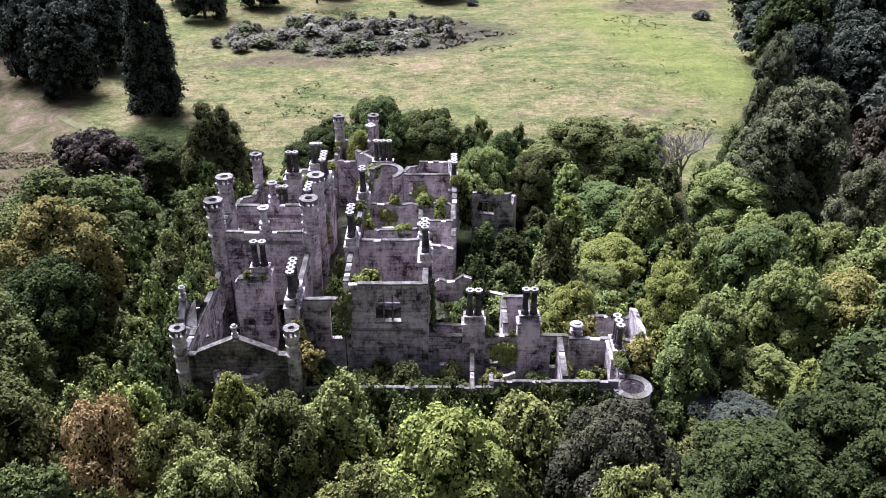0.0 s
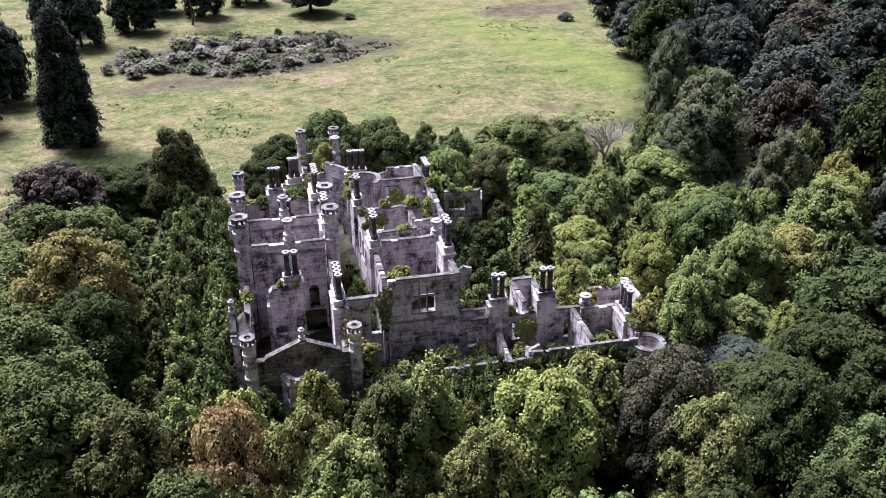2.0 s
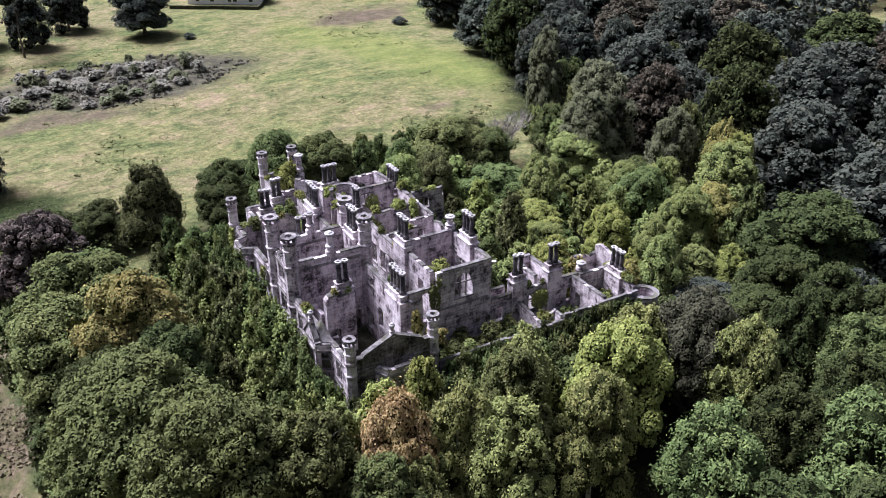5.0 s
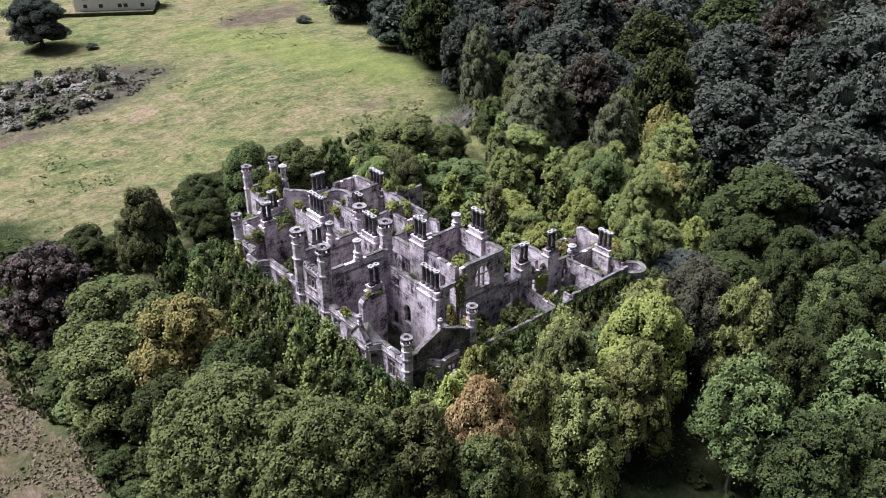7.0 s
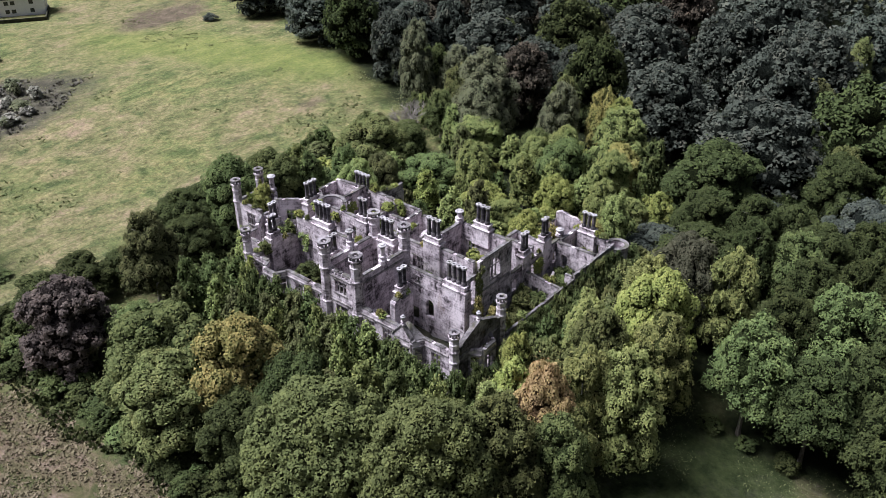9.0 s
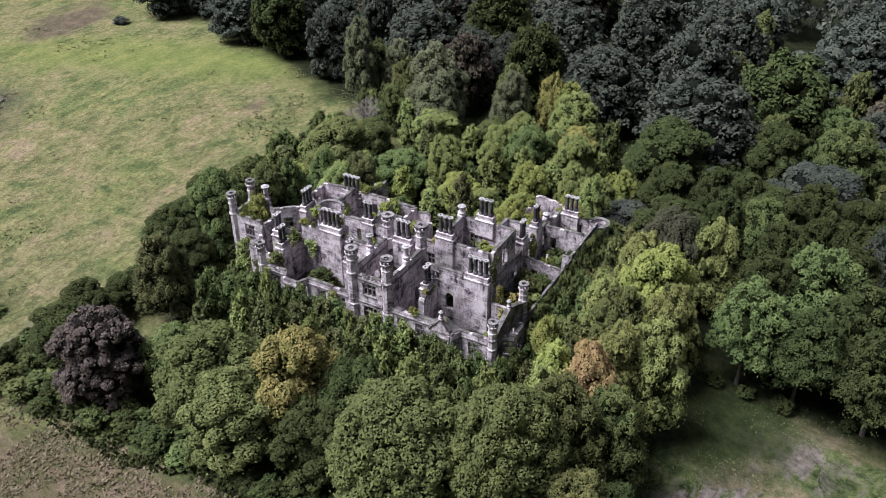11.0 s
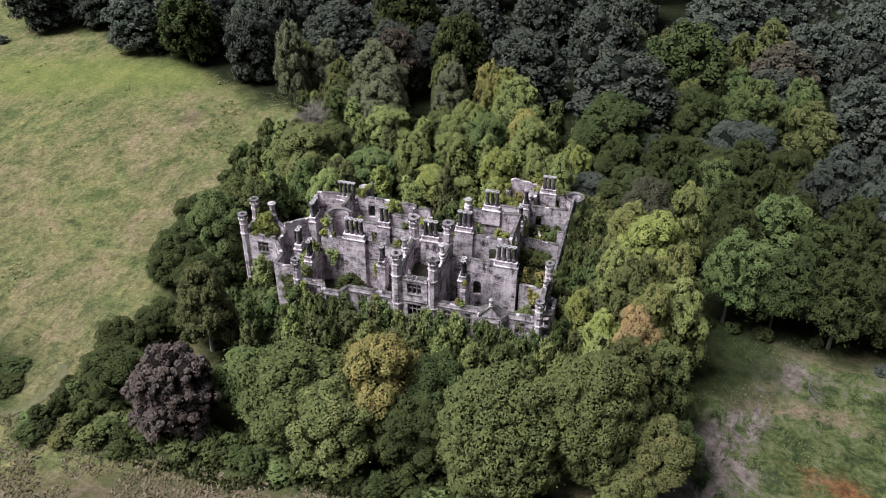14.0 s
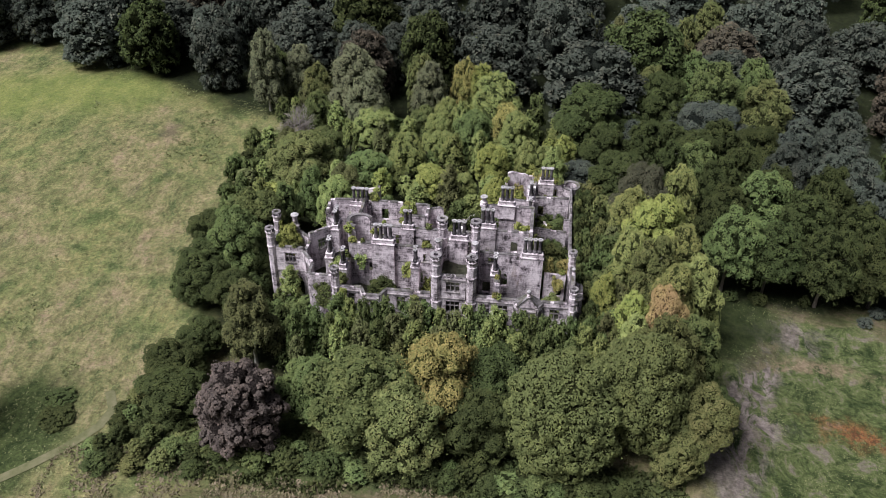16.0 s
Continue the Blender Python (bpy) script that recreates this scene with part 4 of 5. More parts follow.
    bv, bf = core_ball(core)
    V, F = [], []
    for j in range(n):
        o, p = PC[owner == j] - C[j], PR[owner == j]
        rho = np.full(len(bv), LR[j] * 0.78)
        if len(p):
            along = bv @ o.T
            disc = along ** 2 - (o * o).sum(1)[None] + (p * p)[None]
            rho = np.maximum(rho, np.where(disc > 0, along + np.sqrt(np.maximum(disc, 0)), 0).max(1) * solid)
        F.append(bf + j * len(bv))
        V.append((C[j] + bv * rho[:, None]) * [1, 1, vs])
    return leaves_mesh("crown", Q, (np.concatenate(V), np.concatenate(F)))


def trunk(seed, h, r, limbs, spread, material):
    """A tapered trunk with limbs that fork into the crown."""
    rr = random.Random(seed)
    g = Geo()
    p, rad = Vector((0, 0, -0.6)), r * 1.35
    k = 5
    pts = []
    for i in range(k):
        q = Vector((rr.uniform(-0.12, 0.12) * i, rr.uniform(-0.12, 0.12) * i, h * (i + 1) / k))
        r2 = r * (1 - 0.16 * (i + 1))
        g.tube(p, q, rad, r2, 7)
        p, rad = q, r2
        pts.append((q, r2))
    for i in range(limbs):
        q, r2 = pts[rr.randrange(1, k)]
        a = rr.uniform(0, 6.283)
        e = q + Vector((math.cos(a) * spread * rr.uniform(0.5, 0.9), math.sin(a) * spread * rr.uniform(0.5, 0.9), spread * rr.uniform(0.35, 0.9)))
        m = (q + e) / 2 + Vector((0, 0, spread * 0.12))
        g.tube(q, m, r2 * 0.55, r2 * 0.38, 5)
        g.tube(m, e, r2 * 0.38, r2 * 0.12, 5)
    return g.mesh("trunk", material)


# kind: (crown radius, height, prototypes, text for the label)
KINDS = {
    "broad": (5.5, 14.0, [(crown(s, 5.5, 0.4, 14.0, 25000, 0.235, 15, 0.38, 13), trunk(s, 9, 0.42, 7, 3.6, BARK)) for s in (1, 2, 3)], "broadleaf tree with a rounded lobed crown", "broadleaf_tree"),
    "dome": (5.5, 12.0, [(crown(s, 5.5, 0.2, 12.0, 70000, 0.17, 90, 0.19, 14, 0.46, stray=0.05, under=-0.9, core=1, solid=0.8), trunk(s, 8, 0.45, 6, 3.4, BARK)) for s in (4, 5)], "dense dome-shaped tree with small leaves", "domed_tree"),
    "copper": (5.5, 12.0, [(crown(4, 5.5, 0.2, 12.0, 22000, 0.24, 34, 0.27, 12, 0.36, under=-0.5), trunk(4, 8, 0.45, 6, 3.4, BARK))], "dense round tree with purple-brown leaves", "copper_tree"),
    "birch": (3.6, 15.0, [(crown(s, 3.6, 0.6, 15.0, 15000, 0.255, 17, 0.36, 9, 0.46, "tall", 0.5, stray=0.2), trunk(s, 11, 0.25, 6, 2.4, BIRCH_BARK)) for s in (6, 7, 8)], "birch with drooping sprays of small leaves", "birch_tree"),
    "willow": (5.5, 17.0, [(crown(s, 5.5, 0.6, 17.0, 25000, 0.26, 26, 0.3, 10, 0.44, "tall", 0.55, stray=0.2), trunk(s, 12, 0.34, 7, 3.6, BIRCH_BARK)) for s in (23, 24, 25)], "spreading birch with hanging sprays of small leaves", "birch_tree"),
    "high": (5.5, 17.0, [(crown(s, 5.5, 3.4, 17.0, 20000, 0.28, 24, 0.32, 10, 0.44, "tall", 0.55, stray=0.2), trunk(s, 12, 0.3, 7, 3.6, BARK)) for s in (33, 34)], "birch with high hanging sprays over a dark hollow", "birch_tree"),
    "young": (2.4, 9.0, [(crown(s, 2.4, 0.2, 9.0, 3400, 0.235, 18, 0.3, 8, 0.46, "tall", stray=0.34, core=1), trunk(s, 6.5, 0.13, 3, 1.5, BARK)) for s in (9, 10, 11)], "young self-sown tree near the walls", "young_tree"),
    "sapling": (1.5, 6.0, [(crown(s, 1.5, 0.1, 6.0, 1900, 0.22, 8, 0.42, 7, 0.48, "cone", stray=0.2, core=1), trunk(s, 4.6, 0.07, 3, 0.9, BARK)) for s in (12, 13, 14)], "slender self-sown sapling in the thicket", "sapling"),
    "shrub": (1.8, 3.0, [(crown(s, 1.8, 0.0, 3.0, 1700, 0.22, 9, 0.42, 7, 0.46, stray=0.16, core=1), trunk(s, 1.8, 0.08, 3, 1.0, BARK)) for s in (15, 16)], "bushy self-sown shrub", "shrub"),
    "wood": (9.0, 19.0, [(crown(s, 9.0, -1.2, 19.0, 9500, 0.52, 26, 0.32, 12, 0.4, core=1), trunk(s, 12, 0.5, 4, 4.0, BARK)) for s in (17, 18, 19)], "tall woodland tree with a heavy crown", "woodland_tree"),
    "far": (9.0, 19.0, [(crown(s, 9.0, 0.4, 19.0, 2200, 1.1, 24, 0.34, 10, 0.4), None) for s in (21, 22)], "", ""),
    "topped": (4.0, 18.0, [(crown(27, 4.0, 10.0, 18.0, 7000, 0.28, 12, 0.4, 9), trunk(27, 13, 0.25, 5, 2.4, BARK))], "tree with a small high crown", "broadleaf_tree"),
    "conifer": (5.0, 25.0, [(crown(20, 5.0, -2.5, 25.0, 17000, 0.4, 40, 0.27, 9, 0.48, "tall", 0.4, stray=0.4), trunk(20, 20, 0.5, 4, 2.0, BARK))], "tall dark evergreen tree in the field", "conifer"),
}
TONES = {"green": "mid-green", "olive": "olive-green", "bright": "bright green", "yellow": "yellow-green", "gold": "green and gold autumn", "dark": "dark green", "deep": "deep green",
         "grey": "grey-green", "silver": "pale silvery green", "moss": "soft moss-green", "birch": "pale grey-green", "copper": "dark copper-brown", "orange": "orange-brown autumn", "wood": "dusky grey-green", "russet": "brownish green", "willow": "pale yellow-green", "sage": "soft sage-green"}
PLANTED = []
trng = random.Random(5)


def tree(kind, x, y, h, r, tone, z=None, low=0.0):
    """Plants one tree or shrub; h is its height and r the radius of its crown."""
    if kind == "young" and r > 3.0:
        kind = "broad"
    if kind == "birch" and r > 4.3:
        kind = "willow"
    r0, h0, protos, text, name = KINDS[kind]
    r0 /= {"dome": 1.1, "copper": 1.1, "broad": 1.06}.get(kind, 1.0)
    cm, tm = protos[trng.randrange(len(protos))]
    ob = new(name)
    z = ground_z(x, y) if z is None else z
    ob.matrix_basis = pose(x, y, z, 0, 0, trng.uniform(0, 360)) @ Matrix.Diagonal((r / r0, r / r0 * trng.uniform(0.92, 1.08), h / h0, 1))
    tagged(ob, TONES[tone] + " " + text, name.replace("_", " "), name + "s around the ruin")
    local_part("trunk", tm, ob)
    c = local_part("crown", cm, ob)
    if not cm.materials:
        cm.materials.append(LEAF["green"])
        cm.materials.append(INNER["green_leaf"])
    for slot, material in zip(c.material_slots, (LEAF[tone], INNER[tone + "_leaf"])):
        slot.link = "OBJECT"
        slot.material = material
    PLANTED.append((x, y, r))
    return ob


# west belt
tree("broad", -41.8, 84.4, 18.6, 6.2, "gold")
tree("broad", -45.0, 95.4, 16.4, 7.8, "green")
tree("broad", -42.4, 104.2, 12.0, 4.8, "green")
tree("broad", -48.6, 88.8, 14.0, 5.8, "olive")
tree("broad", -40.0, 76.2, 14.6, 5.0, "deep")
tree("broad", -46.6, 78.4, 12.0, 5.4, "deep")
tree("dome", -45.2, 66.3, 18.6, 8.2, "moss")
tree("copper", -48.2, 113.0, 15.0, 6.2, "copper")
tree("broad", -45.0, 124.5, 9.0, 5.4, "deep")
tree("broad", -38.0, 127.5, 8.0, 5.0, "deep")
tree("broad", -31.0, 125.6, 7.0, 4.0, "deep")
tree("birch", -32.2, 116.0, 17.8, 5.0, "sage")
tree("dome", -40.0, 55.2, 20.4, 7.2, "moss")
tree("birch", -33.4, 51.0, 19.4, 5.8, "moss")
tree("birch", -29.0, 46.4, 16.5, 4.8, "green")
tree("broad", -41.4, 46.4, 13.4, 5.2, "olive")
tree("broad", -46.0, 49.6, 9.0, 4.2, "olive")
tree("broad", -36.0, 43.0, 8.5, 3.6, "deep")
# south belt
tree("broad", -25.0, 50.6, 18.2, 3.6, "orange")
tree("birch", -27.6, 49.6, 13.2, 2.8, "willow")
tree("birch", -24.8, 47.2, 14.0, 3.0, "willow")
tree("birch", -24.6, 55.6, 16.0, 3.4, "yellow")
tree("birch", -28.8, 55.5, 15.5, 3.2, "willow")
tree("birch", -19.5, 49.0, 18.8, 4.4, "willow")
tree("birch", -16.6, 45.2, 18.8, 5.0, "willow")
tree("birch", -17.6, 59.8, 13.6, 2.6, "yellow")
tree("birch", -12.0, 51.6, 18.2, 4.6, "olive")
tree("birch", -8.2, 55.4, 16.8, 3.6, "willow")
tree("broad", 0.3, 50.2, 18.4, 5.4, "yellow")
tree("birch", -6.0, 46.0, 17.6, 4.4, "willow")
tree("birch", 6.6, 54.4, 15.6, 3.8, "willow")
tree("broad", 12.6, 52.0, 16.6, 5.0, "grey")
tree("birch", 13.4, 45.3, 18.0, 4.6, "willow")
tree("birch", 22.2, 46.4, 18.4, 4.4, "deep")
tree("birch", 25.0, 40.5, 17.6, 5.4, "green")
tree("high", 12.7, 29.5, 20.4, 6.6, "green")
tree("high", 7.4, 22.6, 20.8, 6.4, "deep")
tree("high", 0.2, 36.4, 18.8, 5.4, "green")
tree("high", 17.3, 16.2, 21.0, 6.0, "deep")
tree("high", 10.0, 36.5, 17.6, 5.0, "deep")
tree("broad", 26.0, 55.2, 11.4, 6.2, "deep")
tree("high", 1.5, 28.5, 17.0, 5.6, "deep")
tree("high", 1.0, 18.5, 18.0, 6.0, "deep")
tree("high", 2.0, 8.5, 16.0, 6.2, "deep")
tree("high", 3.0, -2.0, 16.0, 6.4, "deep")
tree("high", 8.0, 12.0, 19.0, 6.0, "deep")
tree("birch", 33.0, 50.0, 16.0, 5.0, "deep")
tree("broad", 33.5, 58.5, 13.0, 5.0, "deep")
tree("birch", 19.5, 36.5, 18.0, 5.4, "deep")
tree("broad", 31.0, 40.0, 16.0, 5.6, "deep")
tree("broad", 37.0, 45.5, 15.0, 5.6, "deep")
tree("birch", 28.0, 31.0, 18.0, 5.6, "deep")
tree("birch", 38.0, 34.0, 17.0, 5.6, "deep")
tree("birch", 20.0, 26.0, 19.0, 5.6, "deep")
# east side
tree("broad", 41.8, 60.8, 17.2, 8.2, "deep")
tree("wood", 59.3, 60.4, 20.6, 12.4, "wood")
tree("broad", 48.0, 33.5, 15.6, 8.0, "dark")
tree("birch", 60.0, 32.0, 21.0, 7.0, "green")
tree("birch", 66.0, 22.6, 21.0, 6.0, "green")
tree("birch", 58.9, 20.4, 18.6, 6.4, "olive")
tree("young", 35.0, 77.0, 13.8, 4.0, "bright")
tree("birch", 51.6, 98.2, 17.4, 4.4, "birch")
tree("birch", 54.6, 86.4, 15.6, 4.4, "yellow")
tree("birch", 48.4, 82.6, 16.4, 6.2, "bright")
tree("birch", 55.4, 90.2, 16.6, 3.8, "gold")
tree("birch", 48.9, 114.8, 21.2, 7.2, "birch")
tree("birch", 43.4, 111.4, 17.2, 5.4, "birch")
tree("birch", 53.0, 137.4, 21.6, 4.6, "birch")
tree("birch", 58.9, 130.6, 16.0, 4.6, "birch")
tree("birch", 53.3, 125.2, 14.0, 3.8, "olive")
tree("broad", 38.4, 109.0, 10.6, 5.0, "bright")
tree("broad", 20.2, 120.8, 13.6, 6.8, "olive")
tree("broad", 26.2, 117.6, 11.2, 5.0, "green")
tree("broad", 22.0, 107.8, 9.2, 5.4, "green")
tree("young", 20.6, 93.6, 8.0, 4.2, "yellow")
tree("young", 18.2, 87.0, 8.0, 3.2, "bright")
tree("young", 34.6, 86.8, 13.4, 4.4, "green")
tree("young", 13.5, 95.6, 8.0, 3.0, "bright")
tree("young", 8.4, 97.0, 6.6, 2.8, "deep")
tree("broad", 42.8, 79.0, 11.6, 4.2, "gold")
tree("young", 5.2, 99.8, 7.2, 2.2, "green")
tree("young", 8.2, 99.0, 6.8, 2.2, "deep")
tree("young", 4.4, 91.6, 6.4, 2.0, "green")
tree("young", 4.6, 80.6, 6.8, 2.4, "deep")
tree("young", 1.6, 79.4, 6.4, 2.2, "green")
tree("young", 0.8, 83.0, 6.0, 2.0, "deep")
tree("young", 14.4, 62.4, 7.4, 2.0, "green")
tree("young", 17.6, 62.0, 6.6, 2.0, "deep")
tree("young", 20.8, 64.6, 6.4, 2.2, "green")
tree("young", 10.6, 62.6, 7.8, 2.0, "olive")
tree("young", 2.6, 79.6, 8.6, 2.7, "green")
tree("young", 3.4, 87.2, 9.4, 2.7, "deep")
tree("young", 6.2, 81.0, 8.0, 2.8, "bright")
tree("young", 7.4, 86.6, 9.0, 2.8, "green")
tree("young", 0.6, 77.2, 7.6, 1.9, "deep")
tree("young", 3.8, 83.2, 8.8, 2.4, "deep")
# north edge
tree("broad", -9.6, 125.0, 14.8, 5.2, "green")
tree("broad", -2.0, 124.6, 13.2, 5.4, "green")
tree("broad", -4.2, 131.4, 9.6, 5.0, "deep")
tree("broad", -12.4, 131.0, 8.6, 5.0, "deep")
tree("broad", -17.6, 129.6, 9.8, 4.8, "deep")
tree("broad", -19.8, 123.4, 8.6, 4.4, "deep")
tree("shrub", 12.6, 125.2, 5.6, 4.0, "yellow")
tree("shrub", 7.0, 131.4, 5.2, 4.0, "green")
# field
tree("conifer", -54.0, 160.0, 26.5, 5.4, "dark")
tree("broad", -2.0, 256.0, 15.0, 8.0, "dark")
tree("topped", -35.0, 249.0, 24.0, 4.6, "dark")
for x, y, h, r in ((-75, 172, 19, 7), (-84, 182, 20, 8), (-72, 190, 18, 7), (-92, 196, 22, 8), (-80, 206, 21, 8), (-100, 178, 20, 8), (-104, 208, 22, 9), (-62, 232, 18, 7), (-50, 246, 17, 7), (-32, 258, 16, 6), (-70, 250, 18, 8),
                   (-20, 272, 17, 7), (-90, 232, 20, 9), (-46, 268, 18, 8)):
    tree("wood", x, y, h, r, "dark")


def fill(n, inside, kinds, tones, h, r, gap, tries=30):
    """Scatters up to n trees where inside(x, y) gives a point, keeping clear of their neighbours."""
    made = 0
    for _ in range(n * tries):
        x, y = inside()
        rad = trng.uniform(*r)
        if all((x - a) ** 2 + (y - b) ** 2 > (gap * (rad + c)) ** 2 for a, b, c in PLANTED):
            tree(trng.choice(kinds), x, y, trng.uniform(*h), rad, trng.choice(tones))
            made += 1
            if made == n:
                return


def area(x0, x1, y0, y1, test=None):
    def pick():
        while True:
            x, y = trng.uniform(x0, x1), trng.uniform(y0, y1)
            if test is None or test(x, y):
                return x, y
    return pick


def wood_edge(y):
    return np.interp(y, (-60, 8, 44, 46, 60, 100, 130, 152, 177, 222, 270), (14, 6, 0, 34, 46, 50, 52, 56, 64, 74, 84))


def east_wood(x, y):
    return x > wood_edge(y) + 3


# dusky woods to the east, the near rows first
MIXED = ["wood", "wood", "dark", "wood", "deep", "wood", "russet"]
fill(40, area(44, 100, 40, 236, lambda x, y: wood_edge(y) + 5 < x < wood_edge(y) + 26), ["wood"], MIXED, (15, 21), (6.5, 10.5), 0.86)
fill(20, area(8, 60, -40, 44, east_wood), ["wood", "birch", "broad"], ["dark", "deep", "deep", "wood"], (16, 20), (4.5, 7.5), 0.7)
fill(70, area(60, 135, -40, 260, lambda x, y: x > wood_edge(y) + 14), ["wood"], MIXED, (16, 23), (8.5, 12.0), 0.84)
fill(26, area(48, 130, 20, 250, lambda x, y: x > wood_edge(y) + 4), ["wood", "birch"], ["sage", "green", "olive", "wood"], (12, 17), (3.5, 5.5), 0.62)


def far_woods():
    """The woods beyond, one mass of many crowns."""
    spots, V, Q, n = [], [], [], 0
    rs = np.random.RandomState(77)
    while len(spots) < 100 and n < 6000:
        n += 1
        x, y, r = rs.uniform(70, 260), rs.uniform(-90, 320), rs.uniform(9, 13)
        if x > wood_edge(y) + 16 and all((x - a) ** 2 + (y - b) ** 2 > (0.74 * (r + c)) ** 2 for a, b, c in PLANTED + spots):
            spots.append((x, y, r))
    leaves = []
    for x, y, r in spots:
        me = KINDS["far"][2][rs.randint(2)][0]
        co = np.empty(len(me.vertices) * 3, np.float32)
        me.vertices.foreach_get("co", co)
        co = co.reshape(-1, 3)[:3 * sum(1 for p in me.polygons if p.material_index == 0)]
        a = rs.uniform(0, 6.28)
        co = co * [r / 9.0, r / 9.0, rs.uniform(17, 23) / 19]
        co = np.stack([co[:, 0] * np.cos(a) - co[:, 1] * np.sin(a) + x, co[:, 0] * np.sin(a) + co[:, 1] * np.cos(a) + y, co[:, 2] + ground_z(x, y)], 1)
        leaves.append(co.reshape(-1, 3, 3))
    me = leaves_mesh("far_woods", np.concatenate(leaves))
    me.materials.append(LEAF["wood"])
    tagged(new("far_woods", me), "dark mass of distant woodland crowns", "woods", kind="stuff")


far_woods()


fill(30, area(24, 62, 16, 66, lambda x, y: x > 24 and not (x < 24 and y > 60)), ["broad", "young"], ["deep", "dark", "deep"], (7, 12), (3.0, 4.6), 0.7)
fill(14, area(-3.0, 1, -6, 40), ["shrub"], ["deep", "dark"], (1.0, 2.2), (1.0, 1.7), 0.2)
PLANTED += [(35.6, 124.8, 5.5), (34.5, 101.0, 4.2), (37.0, 119.0, 4.0)]   # the bare tree, and an open rubble patch


# self-sown thicket round the walls
def off_house(x, y):
    return not (-25.6 < x < 2.6 and 63.6 < y < 118.4) and not (0 < x < 21.5 and 63.6 < y < 79.4) and not (2 < x < 10.5 and 81 < y < 107) and not (-60 < x < -20 and 108.5 < y) and not (y > 106 and abs(x - 35.6 + 0.464 * (124.8 - y)) < 5.0)


fill(26, area(3.5, 46, 66, 126, off_house), ["birch", "young", "young"], ["green", "bright", "bright", "bright", "yellow", "sage"], (8, 14), (2.6, 4.0), 0.8)
fill(100, area(3, 48, 66, 132, off_house), ["young", "young", "sapling"], ["green", "bright", "bright", "bright", "yellow", "sage"], (4.5, 10), (1.8, 3.0), 0.78)
fill(40, area(-27.4, -26.0, 62, 104), ["young"], ["green", "bright", "sage", "green"], (10.6, 12.2), (1.9, 2.6), 0.42)
fill(36, area(-31.5, -28.0, 60, 109), ["young"], ["green", "bright", "sage", "green"], (9.8, 12.0), (2.1, 2.9), 0.56)
fill(80, area(-38.5, -28.5, 58, 109), ["sapling", "young", "young"], ["green", "sage", "bright", "deep", "olive"], (4.6, 9.0), (1.8, 2.9), 0.66)
fill(24, area(12, 30, 57, 64), ["shrub", "young"], ["green", "deep", "olive"], (3.4, 6), (1.5, 2.3), 0.55)
fill(26, area(-12, 15, 63.7, 64.3), ["young"], ["green", "deep", "olive"], (8.2, 9.5), (1.2, 1.7), 0.3)
fill(18, area(-12, 16, 62.4, 63.4), ["young"], ["green", "deep", "olive"], (7.4, 8.6), (1.4, 1.9), 0.45)
fill(54, area(-27, 12.5, 56.5, 63.6), ["young"], ["green", "deep", "olive", "sage"], (8.0, 10.6), (1.8, 2.8), 0.5)
fill(40, area(-18, 34, 118.8, 136), ["young", "shrub", "shrub"], ["deep", "green", "green"], (3.5, 7), (1.8, 2.8), 0.6)
fill(24, area(-34, -17, 110.5, 120), ["sapling", "shrub"], ["green", "deep"], (2.5, 5), (1.2, 2.0), 0.6)
fill(46, area(-53.0, -49.5, 56, 120), ["shrub", "shrub", "young"], ["deep", "green", "deep"], (1.6, 3.6), (1.5, 2.6), 0.5)
fill(26, area(-56, -38, 118, 133), ["shrub", "young"], ["deep", "green", "olive"], (2, 3.6), (1.6, 2.6), 0.6)


# growth inside and on the shell
def on_wall(kind, x, y, z, h, r, tone):
    return tree(kind, x, y, h, r, tone, z)


on_wall("young", -18.2, 97.2, 4.0, 4.8, 3.0, "deep")
on_wall("shrub", -20.6, 94.6, 4.2, 3.4, 2.2, "deep")
on_wall("young", -17.6, 89.4, 4.2, 5.4, 1.2, "yellow")
on_wall("young", -11.6, 75.4, 4.4, 6.4, 1.9, "green")
on_wall("young", -11.2, 79.6, 4.4, 6.8, 1.7, "bright")
on_wall("shrub", -7.6, 74.4, 11.4, 3.4, 1.9, "yellow")
on_wall("young", -11.4, 86.0, 4.6, 5.2, 1.6, "olive")
on_wall("shrub", -12.4, 66.6, 8.4, 3.0, 1.5, "gold")
on_wall("sapling", -13.5, 69.0, 8.6, 4.4, 0.9, "gold")
on_wall("birch", -11.4, 114.6, 6.4, 7.8, 2.2, "yellow")
on_wall("sapling", -10.2, 116.4, 8.4, 5.4, 0.9, "yellow")
on_wall("shrub", -17.2, 105.0, 9.0, 2.6, 1.5, "bright")
on_wall("shrub", -20.6, 103.6, 9.2, 2.2, 1.3, "olive")
on_wall("sapling", -15.2, 104.4, 9.6, 3.2, 1.0, "bright")
on_wall("shrub", -8.8, 104.6, 11.0, 2.2, 1.2, "yellow")
on_wall("young", 2.2, 103.0, 7.6, 4.8, 1.4, "yellow")
on_wall("shrub", 3.6, 106.4, 6.6, 4.6, 2.4, "bright")
on_wall("shrub", -2.2, 95.6, 11.2, 1.9, 1.1, "yellow")
on_wall("sapling", -0.4, 94.4, 9.6, 3.6, 0.9, "yellow")
on_wall("shrub", -9.6, 99.6, 11.4, 1.8, 1.1, "yellow")
on_wall("shrub", 18.6, 70.4, 5.8, 3.4, 2.0, "gold")
on_wall("young", 13.6, 68.4, 2.4, 5.0, 1.4, "yellow")
on_wall("shrub", 9.4, 70.0, 2.2, 3.4, 2.0, "green")
on_wall("young", -3.6, 68.6, 2.2, 5.6, 2.4, "olive")
on_wall("shrub", -7.4, 69.0, 2.4, 4.0, 2.3, "olive")
